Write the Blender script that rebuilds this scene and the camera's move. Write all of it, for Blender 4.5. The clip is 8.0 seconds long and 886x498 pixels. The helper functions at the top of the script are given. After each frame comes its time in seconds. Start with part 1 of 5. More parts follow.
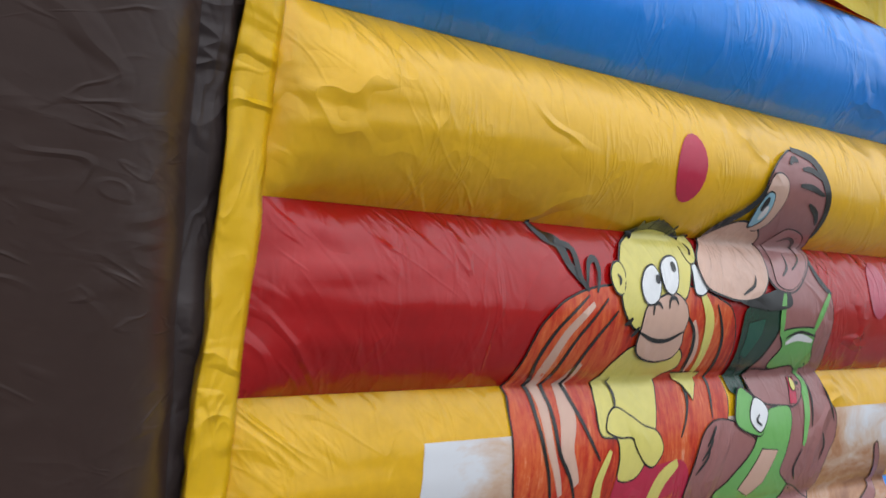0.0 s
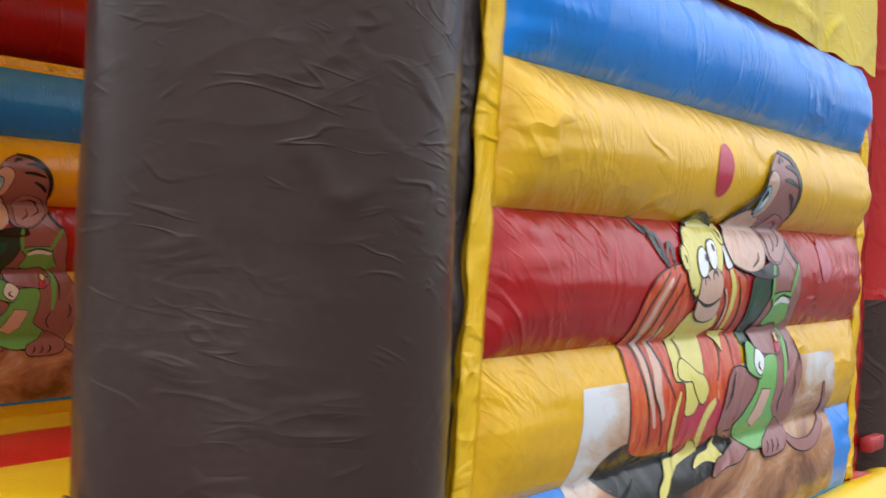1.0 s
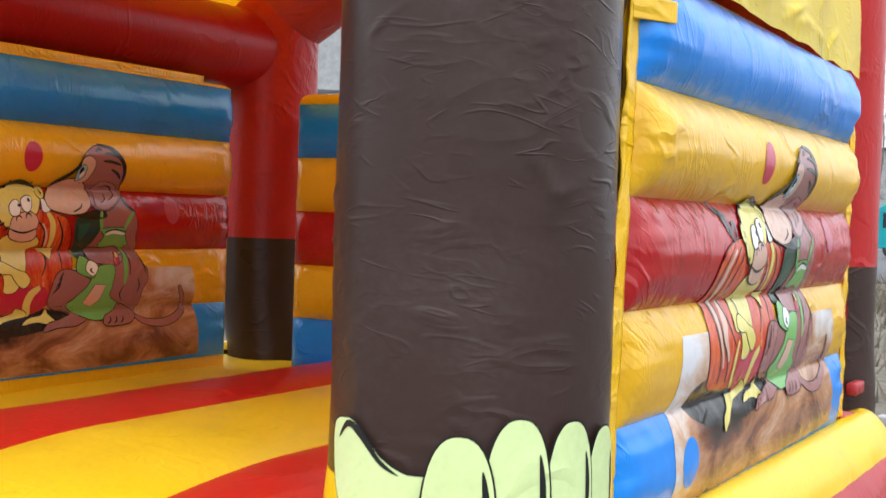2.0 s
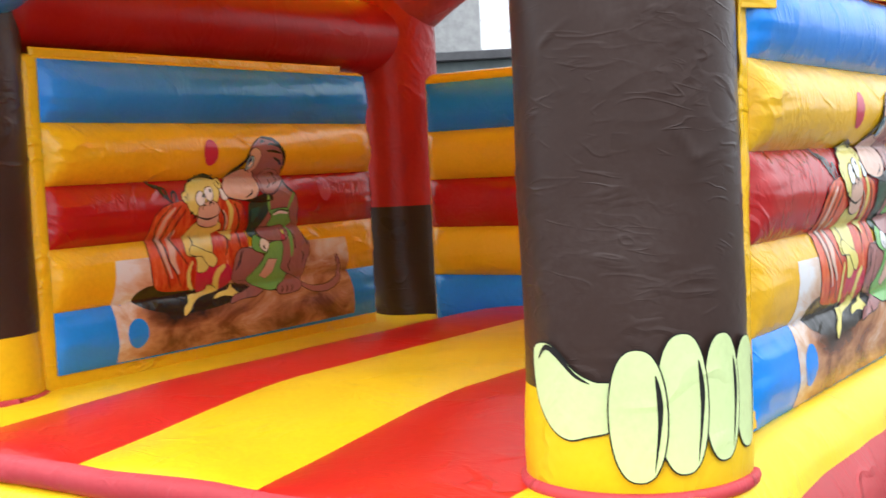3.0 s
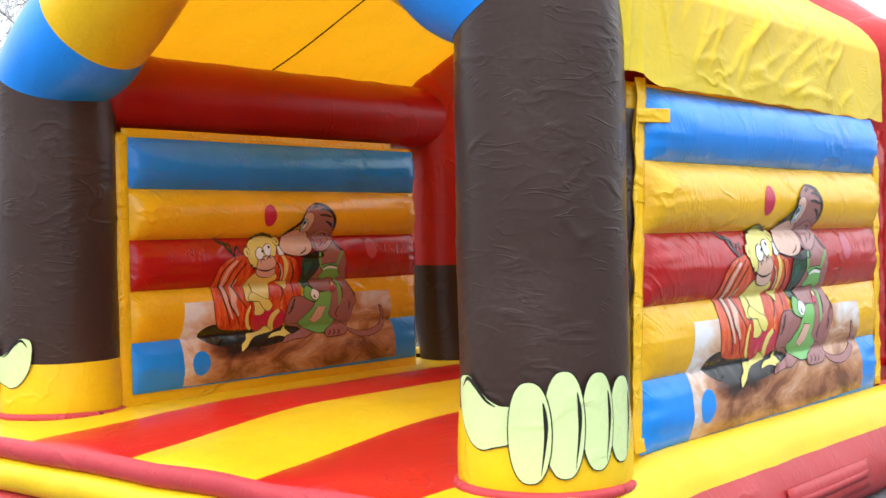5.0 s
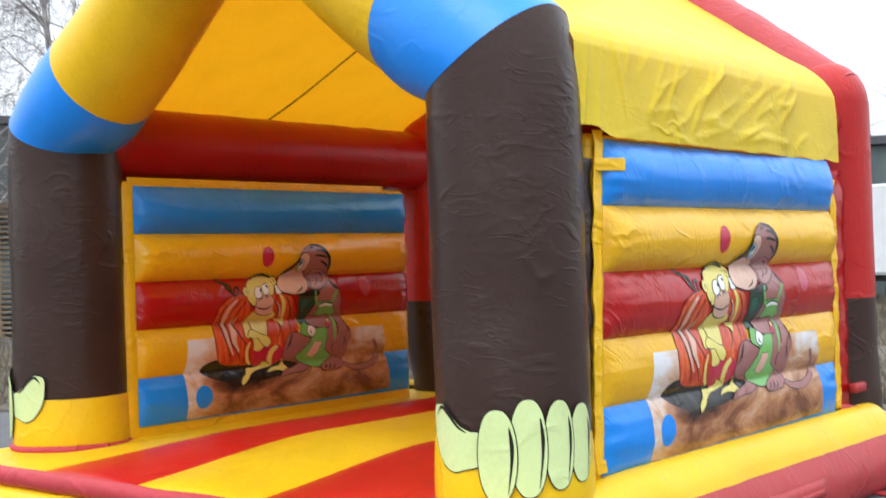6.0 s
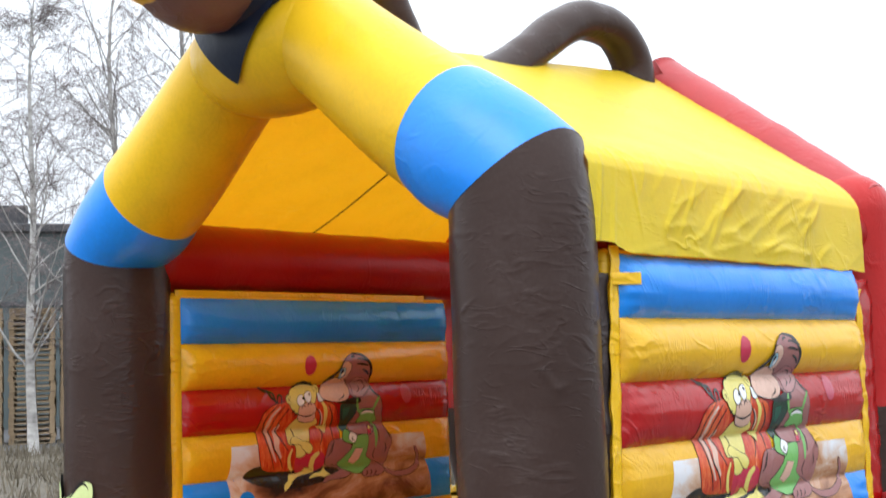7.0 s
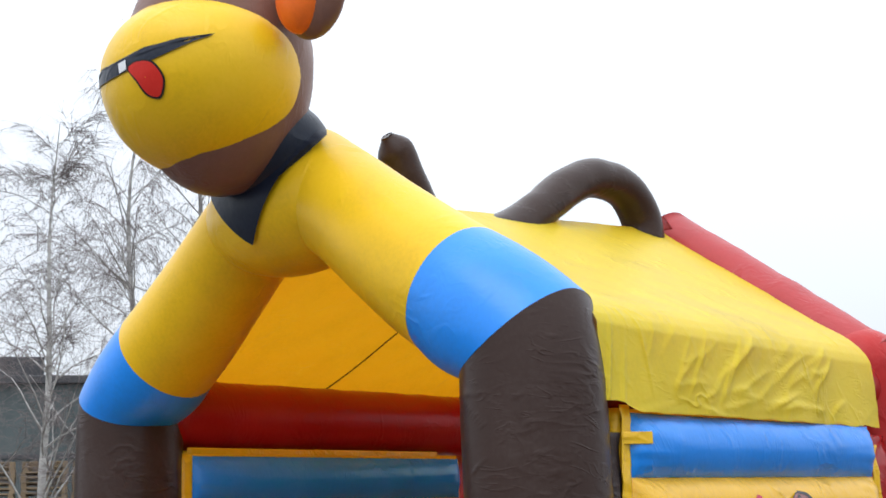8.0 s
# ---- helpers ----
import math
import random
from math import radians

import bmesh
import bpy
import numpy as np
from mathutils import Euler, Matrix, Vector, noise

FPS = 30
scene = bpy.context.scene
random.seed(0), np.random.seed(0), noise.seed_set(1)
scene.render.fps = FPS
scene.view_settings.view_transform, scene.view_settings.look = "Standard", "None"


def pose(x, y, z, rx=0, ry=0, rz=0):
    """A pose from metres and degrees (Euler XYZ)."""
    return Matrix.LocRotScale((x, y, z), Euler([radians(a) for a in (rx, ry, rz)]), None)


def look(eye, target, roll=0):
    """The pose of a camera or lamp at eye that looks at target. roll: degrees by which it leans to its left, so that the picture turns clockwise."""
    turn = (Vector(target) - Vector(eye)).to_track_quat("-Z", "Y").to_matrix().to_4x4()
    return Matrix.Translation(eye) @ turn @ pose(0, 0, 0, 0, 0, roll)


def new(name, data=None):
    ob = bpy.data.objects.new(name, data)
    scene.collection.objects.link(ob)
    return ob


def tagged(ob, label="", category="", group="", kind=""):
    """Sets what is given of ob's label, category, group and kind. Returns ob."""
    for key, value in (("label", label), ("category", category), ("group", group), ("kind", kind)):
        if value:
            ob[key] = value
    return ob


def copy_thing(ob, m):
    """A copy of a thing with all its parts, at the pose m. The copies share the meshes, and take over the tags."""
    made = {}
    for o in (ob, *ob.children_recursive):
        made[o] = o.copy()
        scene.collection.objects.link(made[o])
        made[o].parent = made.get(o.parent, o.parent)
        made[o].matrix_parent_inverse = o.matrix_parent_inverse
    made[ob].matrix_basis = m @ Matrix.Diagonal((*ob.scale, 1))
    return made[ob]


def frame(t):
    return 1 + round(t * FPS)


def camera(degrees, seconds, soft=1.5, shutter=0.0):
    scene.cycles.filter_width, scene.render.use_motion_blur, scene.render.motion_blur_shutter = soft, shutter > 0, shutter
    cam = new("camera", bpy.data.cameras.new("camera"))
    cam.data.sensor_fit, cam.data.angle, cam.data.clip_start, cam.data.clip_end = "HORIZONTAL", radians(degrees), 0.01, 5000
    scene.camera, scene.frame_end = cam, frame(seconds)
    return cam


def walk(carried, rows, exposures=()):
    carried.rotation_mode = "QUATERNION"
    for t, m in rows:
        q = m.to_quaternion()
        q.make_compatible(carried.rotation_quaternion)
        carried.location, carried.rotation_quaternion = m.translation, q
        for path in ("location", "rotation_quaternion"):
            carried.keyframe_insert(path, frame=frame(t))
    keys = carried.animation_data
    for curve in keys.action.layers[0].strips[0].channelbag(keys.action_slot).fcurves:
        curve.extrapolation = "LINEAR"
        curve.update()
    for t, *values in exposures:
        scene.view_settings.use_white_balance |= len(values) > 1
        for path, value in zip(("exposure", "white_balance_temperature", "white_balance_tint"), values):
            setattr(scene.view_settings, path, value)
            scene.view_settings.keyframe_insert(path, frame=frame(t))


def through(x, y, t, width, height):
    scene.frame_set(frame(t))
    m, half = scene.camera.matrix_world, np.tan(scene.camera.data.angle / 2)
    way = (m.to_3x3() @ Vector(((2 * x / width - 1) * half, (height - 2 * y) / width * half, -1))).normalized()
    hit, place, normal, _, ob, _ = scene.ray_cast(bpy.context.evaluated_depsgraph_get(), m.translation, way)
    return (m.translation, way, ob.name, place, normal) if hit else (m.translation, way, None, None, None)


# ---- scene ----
cam = camera(39.0, 8.0, shutter=0.24)
PATH = [
    (0, (1.716, -1.321, 1.406), (0.335, 0.126, 1.385), 4.6),
    (0.5, (1.624, -1.872, 1.423), (0.41, -0.286, 1.34), 1.9),
    (1, (1.51, -2.416, 1.376), (0.393, -0.757, 1.356), 2.4),
    (1.2, (1.457, -2.647, 1.4), (0.335, -0.991, 1.402), 1.7),
    (2.3, (1.404, -3.849, 1.369), (0.448, -2.095, 1.263), 1.3),
    (2.5, (1.435, -4.081, 1.38), (0.47, -2.335, 1.241), -0.1),
    (3, (1.651, -4.487, 1.442), (0.536, -2.831, 1.314), -2.8),
    (3.5, (2.002, -4.668, 1.467), (0.75, -3.111, 1.379), -0.3),
    (4, (2.408, -4.873, 1.458), (1.141, -3.329, 1.344), -2.1),
    (4.5, (2.742, -5.052, 1.508), (1.511, -3.476, 1.5), -2.7),
    (4.7, (2.876, -5.093, 1.488), (1.595, -3.558, 1.456), -1.0),
    (5.8, (3.458, -5.426, 1.526), (2.201, -3.871, 1.499), -1.4),
    (6, (3.552, -5.482, 1.536), (2.264, -3.951, 1.555), -1.8),
    (6.5, (3.778, -5.511, 1.545), (2.439, -4.028, 1.631), -1.2),
    (7, (3.917, -5.57, 1.572), (2.563, -4.11, 1.758), -1.9),
    (7.2, (3.95, -5.602, 1.559), (2.604, -4.145, 1.823), -1.5),
    (7.5, (3.961, -5.604, 1.611), (2.633, -4.145, 1.941), -1.8),
    (8, (3.994, -5.606, 1.625), (2.652, -4.184, 2.045), -2.1),
]
EXPOSURES = [(0.0, -0.16, 6150, 10), (1.0, 0.12, 6150, 10), (2.5, 0.55, 6150, 10), (4.5, 0.64, 6150, 10), (6.0, 0.28, 6150, 10), (7.0, 0.28, 6150, 10), (7.5, 0.17, 6150, 10), (8.0, -0.10, 6150, 10)]
walk(cam, [(t, look(eye, target, roll)) for t, eye, target, roll in PATH], EXPOSURES)

# ---- light: an overcast day ----
world = bpy.data.worlds.new("overcast_sky")
scene.world = world
world.use_nodes = True
wn, wl = world.node_tree.nodes, world.node_tree.links
sky = wn.new("ShaderNodeTexSky")
sky.sky_type, sky.sun_disc = "NISHITA", False
sky.sun_elevation, sky.sun_rotation = radians(56), radians(170)
sky.air_density, sky.dust_density = 1.0, 3.0
grey = wn.new("ShaderNodeHueSaturation")
grey.inputs["Saturation"].default_value = 0.16
wl.new(sky.outputs[0], grey.inputs["Color"])
cloud = wn.new("ShaderNodeMix")
cloud.data_type = "RGBA"
cloud.inputs[0].default_value = 0.80
wl.new(grey.outputs[0], cloud.inputs[6])
# the cloud cover is brighter overhead than at the horizon
coord = wn.new("ShaderNodeTexCoord")
split = wn.new("ShaderNodeSeparateXYZ")
wl.new(coord.outputs["Generated"], split.inputs[0])
rise = wn.new("ShaderNodeMapRange")
rise.inputs["From Min"].default_value, rise.inputs["From Max"].default_value = 0.0, 1.0
rise.inputs["To Min"].default_value, rise.inputs["To Max"].default_value = 0.62, 1.95
wl.new(split.outputs[2], rise.inputs["Value"])
cover = wn.new("ShaderNodeVectorMath")
cover.operation = "SCALE"
cover.inputs[0].default_value = (11.2, 11.6, 12.0)
wl.new(rise.outputs[0], cover.inputs["Scale"])
wl.new(cover.outputs[0], cloud.inputs[7])
wl.new(cloud.outputs[2], wn["Background"].inputs["Color"])
wn["Background"].inputs["Strength"].default_value = 0.124

sun_data = bpy.data.lights.new("sun", "SUN")
sun_data.energy, sun_data.angle, sun_data.color = 0.75, radians(35), (1.0, 0.97, 0.93)
sun_lamp = new("sun", sun_data)
sun_lamp.matrix_world = look((1.5, -9, 14), (0, 0, 0))


# ---- materials ----
def nodes_of(name):
    m = bpy.data.materials.new(name)
    m.use_nodes = True
    nt = m.node_tree
    return m, nt.nodes, nt.links, nt.nodes["Principled BSDF"]


def noise_tex(n, l, co, scale, detail=3.0, rough=0.55, stretch=(1, 1, 1), distort=0.0, turn=0.0, slant=False):
    mp = n.new("ShaderNodeMapping")
    mp.inputs["Rotation"].default_value = (radians(turn), 0, 0)
    mp.inputs["Scale"].default_value = stretch
    if slant:        # turned before it is stretched
        mp.vector_type = "TEXTURE"
        mp.inputs["Scale"].default_value = [1 / v for v in stretch]
    l.new(co, mp.inputs["Vector"])
    t = n.new("ShaderNodeTexNoise")
    t.inputs["Scale"].default_value, t.inputs["Detail"].default_value = scale, detail
    t.inputs["Roughness"].default_value, t.inputs["Distortion"].default_value = rough, distort
    l.new(mp.outputs[0], t.inputs["Vector"])
    return t.outputs["Fac"]


def ramp(n, l, fac, stops):
    r = n.new("ShaderNodeValToRGB")
    while len(r.color_ramp.elements) < len(stops):
        r.color_ramp.elements.new(0.5)
    for e, (p, c) in zip(r.color_ramp.elements, stops):
        e.position, e.color = p, (*c, 1)
    l.new(fac, r.inputs[0])
    return r.outputs[0]


def maths(n, l, op, a, b):
    m = n.new("ShaderNodeMath")
    m.operation = op
    for i, v in enumerate((a, b)):
        if isinstance(v, (int, float)):
            m.inputs[i].default_value = v
        else:
            l.new(v, m.inputs[i])
    return m.outputs[0]


def pvc(name, colour, rough=0.36, crease=0.5, stretch=(1, 1, 1), through=0.0, spec=0.25, small=(1, 2.2, 0.9), turn=18.0, fine_amount=0.7, seams=0.0, cuts=0.0):
    """Coated tarpaulin: slight unevenness of tone, dusty gloss, soft creases."""
    m, n, l, b = nodes_of(name)
    co = n.new("ShaderNodeTexCoord").outputs["Object"]
    big = noise_tex(n, l, co, 1.7, 3.0)
    fine = noise_tex(n, l, co, 38.0, 3.0)
    tone = maths(n, l, "ADD", maths(n, l, "MULTIPLY", big, 0.7), maths(n, l, "MULTIPLY", fine, 0.3))
    c = Vector(colour)
    col = ramp(n, l, tone, [(0.3, c * 0.86), (0.5, c), (0.72, [min(1, v * 1.05 + 0.012) for v in c])])
    l.new(col, b.inputs["Base Color"])
    l.new(maths(n, l, "ADD", maths(n, l, "MULTIPLY", big, 0.12), rough - 0.06), b.inputs["Roughness"])
    b.inputs["Specular IOR Level"].default_value = spec
    # long creases: narrow ridges where a warped noise crosses its middle value
    wv = noise_tex(n, l, co, 2.6, 2.5, 0.5, stretch, 0.6)
    line = maths(n, l, "ABSOLUTE", maths(n, l, "SUBTRACT", wv, 0.5), 0)
    ridge = maths(n, l, "SUBTRACT", 1.0, maths(n, l, "MINIMUM", maths(n, l, "MULTIPLY", line, 18.0), 1.0))
    mask = maths(n, l, "MAXIMUM", maths(n, l, "SUBTRACT", noise_tex(n, l, co, 2.1, 2.0), 0.46), 0.0)
    soft = noise_tex(n, l, co, 9.0, 3.0, 0.5, stretch)
    h = maths(n, l, "ADD", maths(n, l, "MULTIPLY", maths(n, l, "MULTIPLY", ridge, mask), 5.0 * crease), maths(n, l, "MULTIPLY", soft, 0.30 * crease))
    # short puckers that come and go
    pk = noise_tex(n, l, co, 6.5, 2.0, 0.5, small, 0.9, turn)
    line2 = maths(n, l, "ABSOLUTE", maths(n, l, "SUBTRACT", pk, 0.5), 0)
    ridge2 = maths(n, l, "SUBTRACT", 1.0, maths(n, l, "MINIMUM", maths(n, l, "MULTIPLY", line2, 9.0), 1.0))
    mask2 = maths(n, l, "MAXIMUM", maths(n, l, "SUBTRACT", noise_tex(n, l, co, 3.3, 2.0), 0.45), 0.0)
    h = maths(n, l, "ADD", h, maths(n, l, "MULTIPLY", maths(n, l, "MULTIPLY", ridge2, mask2), 2.6 * crease * fine_amount))
    if seams:
        # sharp slanting puckers that run off the seams and the pinched ends of the wall tubes
        sep = n.new("ShaderNodeSeparateXYZ")
        l.new(co, sep.inputs[0])
        fr = maths(n, l, "FRACT", maths(n, l, "MULTIPLY", maths(n, l, "SUBTRACT", sep.outputs[2], 0.40), 1 / 0.35), 0)
        off = maths(n, l, "ABSOLUTE", maths(n, l, "SUBTRACT", maths(n, l, "MULTIPLY", fr, 2.0), 1.0), 0)
        ends = maths(n, l, "MAXIMUM", maths(n, l, "SUBTRACT", 0.8, maths(n, l, "MULTIPLY", maths(n, l, "ABSOLUTE", sep.outputs[1], 0), 1.6)), 0.0)
        near = maths(n, l, "ADD", maths(n, l, "MULTIPLY", off, maths(n, l, "MULTIPLY", off, 0.75)), ends)
        for angle, sc, level in ((36.0, 4.3, 0.50), (54.0, 5.7, 0.47)):
            st = noise_tex(n, l, co, sc, 1.5, 0.5, (0.4, 3.0, 0.5), 0.45, angle, True)
            cut = maths(n, l, "SUBTRACT", 1.0, maths(n, l, "MINIMUM", maths(n, l, "MULTIPLY", maths(n, l, "ABSOLUTE", maths(n, l, "SUBTRACT", st, level), 0), 15.0), 1.0))
            patchy = maths(n, l, "MAXIMUM", maths(n, l, "SUBTRACT", noise_tex(n, l, co, 1.6 + sc * 0.3, 2.0), 0.47), 0.0)
            h = maths(n, l, "ADD", h, maths(n, l, "MULTIPLY", maths(n, l, "MULTIPLY", cut, patchy), maths(n, l, "MULTIPLY", near, 4.5 * seams)))
    for k in range(3 if cuts else 0):
        # short sharp folds that lie across a standing tube
        st = noise_tex(n, l, co, 2.6 + 1.1 * k, 1.5, 0.5, (0.75, 0.75, 2.6), 0.9, (0, 14, -14)[k], True)
        cut = maths(n, l, "SUBTRACT", 1.0, maths(n, l, "MINIMUM", maths(n, l, "MULTIPLY", maths(n, l, "ABSOLUTE", maths(n, l, "SUBTRACT", st, 0.44 + 0.05 * k), 0), 26.0), 1.0))
        patchy = maths(n, l, "MAXIMUM", maths(n, l, "SUBTRACT", noise_tex(n, l, co, 3.6 + 0.9 * k, 2.0), 0.53), 0.0)
        h = maths(n, l, "ADD", h, maths(n, l, "MULTIPLY", maths(n, l, "MULTIPLY", cut, patchy), 5.0 * cuts))
    bump = n.new("ShaderNodeBump")
    bump.inputs["Strength"].default_value, bump.inputs["Distance"].default_value = 0.6, 0.02
    l.new(h, bump.inputs["Height"])
    l.new(bump.outputs[0], b.inputs["Normal"])
    if through:
        tr = n.new("ShaderNodeBsdfTranslucent")
        tr.inputs["Color"].default_value = (0.95, 0.44, 0.004, 1)
        mix = n.new("ShaderNodeMixShader")
        mix.inputs[0].default_value = through
        l.new(b.outputs[0], mix.inputs[1])
        l.new(tr.outputs[0], mix.inputs[2])
        l.new(mix.outputs[0], n["Material Output"].inputs["Surface"])
    return m


def rough_stuff(name, dark, light, scale, rough=0.9, bump_d=0.02, detail=6.0, stretch=(1, 1, 1)):
    m, n, l, b = nodes_of(name)
    co = n.new("ShaderNodeTexCoord").outputs["Object"]
    a = noise_tex(n, l, co, scale, detail, 0.65, stretch)
    g = noise_tex(n, l, co, scale * 0.09, 3.0, 0.6, stretch)
    f = maths(n, l, "ADD", maths(n, l, "MULTIPLY", a, 0.6), maths(n, l, "MULTIPLY", g, 0.4))
    l.new(ramp(n, l, f, [(0.34, dark), (0.66, light)]), b.inputs["Base Color"])
    b.inputs["Roughness"].default_value = rough
    bump = n.new("ShaderNodeBump")
    bump.inputs["Distance"].default_value = bump_d
    l.new(a, bump.inputs["Height"])
    l.new(bump.outputs[0], b.inputs["Normal"])
    return m


YEL, RED, BLUE = (0.80, 0.44, 0.007), (0.345, 0.005, 0.005), (0.014, 0.242, 0.80)
M_YELLOW = pvc("yellow_pvc", YEL, 0.24, 0.55, spec=0.5, seams=0.40)
M_RED = pvc("red_pvc", (0.40, 0.006, 0.006), 0.22, 0.6, spec=0.5, seams=0.45)
M_BLUE = pvc("blue_pvc", BLUE, 0.24, 0.5, spec=0.5, seams=0.35)
M_YELLOW_FLAP = pvc("yellow_flap_pvc", (0.82, 0.48, 0.007), 0.30, 0.9, (1, 1, 2), spec=0.4)
M_YELLOW_TAUT = pvc("taut_yellow_pvc", (0.84, 0.51, 0.007), 0.33, 0.28)
M_LEMON = pvc("lemon_yellow_pvc", (0.78, 0.50, 0.008), 0.32, 0.30)
# eave beams: taut red, darkened in its colour for the shade under the roof
M_RED_SHADED = pvc("shaded_red_beam_pvc", RED, 0.33, 0.28)
# floor tubes: the same red, brightened in its colour for the light there
M_RED_LIT = pvc("lit_red_floor_pvc", (0.50, 0.012, 0.008), 0.33, 0.3)
M_RED_LEG = pvc("deep_red_pvc", (0.42, 0.016, 0.014), 0.34, 0.5)
M_BLUE_TAUT = pvc("taut_blue_pvc", (0.014, 0.245, 0.82), 0.31, 0.25, spec=0.45)
# red of the outside parts, with the sky's gloss and haze in its colour
M_RED_PALED = pvc("sky_paled_red_pvc", (0.40, 0.040, 0.042), 0.40, 0.5)
M_BROWN = pvc("brown_pvc", (0.045, 0.0258, 0.0205), 0.30, 0.26, (0.8, 0.8, 1.5), 0.0, 0.21, (0.8, 0.8, 1.9), 0.0, 0.30, cuts=0.15)
M_HEADBROWN = pvc("head_brown_pvc", (0.19, 0.092, 0.066), 0.36, 0.4)
M_NAVY = pvc("navy_pvc", (0.012, 0.017, 0.032), 0.36, 0.4)
M_FLAP = pvc("dark_flap_pvc", (0.045, 0.032, 0.030), 0.42, 0.9, (1, 1, 2))
M_ROOF = pvc("roof_sheet", (0.93, 0.71, 0.035), 0.36, 0.5, (1, 1, 1), 0.31, 0.3, (1, 0.7, 2.2), 32.0, 0.6)
M_ORANGE = pvc("orange_pvc", (0.85, 0.16, 0.015), 0.36, 0.3)
M_HAND = pvc("pale_green_print", (0.60, 0.72, 0.34), 0.42, 0.35)
M_BLACK = pvc("black_print", (0.014, 0.014, 0.013), 0.40, 0.1)
PRINT = dict(rough=0.22, crease=0.5, spec=0.5, seams=0.3)
M_PFLESH = pvc("pale_yellow_print", (0.72, 0.63, 0.16), **PRINT)
# brown lightened to mauve: the outer wall's sheen is put into the colour
M_PBROWN = pvc("sheened_brown_print", (0.32, 0.13, 0.122), **PRINT)
M_PPALE = pvc("pale_mauve_print", (0.40, 0.19, 0.18), **PRINT)
M_PTAN = pvc("tan_print", (0.66, 0.42, 0.32), **PRINT)
M_PGREEN = pvc("green_print", (0.17, 0.44, 0.11), **PRINT)
M_PDARKGREEN = pvc("dark_green_print", (0.018, 0.055, 0.035), **PRINT)
M_PWHITE = pvc("white_print", (0.80, 0.80, 0.80), **PRINT)
M_PSKY = pvc("pale_blue_print", (0.30, 0.52, 0.62), **PRINT)
M_POVAL = pvc("crimson_print", (0.50, 0.02, 0.06), **PRINT)
M_PPINK = pvc("pink_print", (0.46, 0.06, 0.10), **PRINT)
M_PBLACK = pvc("black_figure_print", (0.014, 0.014, 0.013), **PRINT)
M_ROPE = pvc("faded_red_pvc", (0.46, 0.045, 0.055), 0.5, 0.9)


def pumpkin_print():
    m, n, l, b = nodes_of("orange_rib_print")
    co = n.new("ShaderNodeTexCoord").outputs["Object"]
    a = noise_tex(n, l, co, 4.0, 6.0, 0.72, (1, 4.0, 0.5))
    speck = noise_tex(n, l, co, 34.0, 4.0, 0.7, (1, 1.6, 0.8))
    a = maths(n, l, "ADD", maths(n, l, "MULTIPLY", a, 0.72), maths(n, l, "MULTIPLY", speck, 0.28))
    l.new(ramp(n, l, a, [(0.32, (0.16, 0.008, 0.004)), (0.45, (0.52, 0.030, 0.008)), (0.58, (0.68, 0.13, 0.03)), (0.70, (0.86, 0.46, 0.28))]), b.inputs["Base Color"])
    b.inputs["Roughness"].default_value = 0.25
    return m


def photo_print():
    """A faded photograph of earth: pale at one side and the top, brown and mottled elsewhere."""
    m, n, l, b = nodes_of("earth_photo_print")
    co = n.new("ShaderNodeTexCoord").outputs["Object"]
    sep = n.new("ShaderNodeSeparateXYZ")
    l.new(co, sep.inputs[0])
    g = noise_tex(n, l, co, 3.4, 7.0, 0.66, (1, 0.8, 1.5), 0.7, 35.0)
    y = maths(n, l, "MINIMUM", maths(n, l, "MULTIPLY", maths(n, l, "SUBTRACT", sep.outputs[1], 0.62), 0.50), 0.12)
    z = maths(n, l, "MULTIPLY", maths(n, l, "SUBTRACT", 0.86, sep.outputs[2]), 0.45)
    f = maths(n, l, "ADD", maths(n, l, "ADD", g, -0.09), maths(n, l, "ADD", y, z))
    # the dark hollow in the photographed soil
    hy = maths(n, l, "MULTIPLY", maths(n, l, "SUBTRACT", sep.outputs[1], 0.98), 2.2)
    hz = maths(n, l, "MULTIPLY", maths(n, l, "SUBTRACT", sep.outputs[2], 0.70), 6.5)
    r2 = maths(n, l, "ADD", maths(n, l, "MULTIPLY", hy, hy), maths(n, l, "MULTIPLY", hz, hz))
    f = maths(n, l, "ADD", f, maths(n, l, "MULTIPLY", maths(n, l, "MAXIMUM", maths(n, l, "SUBTRACT", 1.0, r2), 0.0), 0.5))
    l.new(ramp(n, l, f, [(0.34, (0.70, 0.70, 0.72)), (0.47, (0.62, 0.44, 0.32)), (0.60, (0.48, 0.23, 0.11)), (0.78, (0.20, 0.07, 0.03)), (1.0, (0.025, 0.014, 0.012))]), b.inputs["Base Color"])
    b.inputs["Roughness"].default_value = 0.25
    return m


M_PUMPKIN, M_PHOTO = pumpkin_print(), photo_print()
M_ASPHALT = rough_stuff("asphalt", (0.062, 0.062, 0.066), (0.125, 0.125, 0.128), 22.0, 0.85, 0.01)
M_GRASS = rough_stuff("dry_grass", (0.055, 0.048, 0.036), (0.19, 0.165, 0.125), 7.0, 0.95, 0.06)
M_GRASSBLADE = rough_stuff("dry_grass_blades", (0.075, 0.063, 0.045), (0.22, 0.185, 0.13), 5.0, 0.9, 0.0)
M_WALLGREY = rough_stuff("grey_green_cladding", (0.075, 0.095, 0.095), (0.115, 0.14, 0.14), 2.5, 0.8, 0.01, 4.0, (1, 1, 0.2))
M_ROOFDARK = rough_stuff("dark_roofing", (0.05, 0.05, 0.055), (0.10, 0.10, 0.105), 3.0, 0.85)
M_CONCRETE = rough_stuff("pale_concrete", (0.25, 0.25, 0.25), (0.42, 0.42, 0.41), 3.0, 0.9)
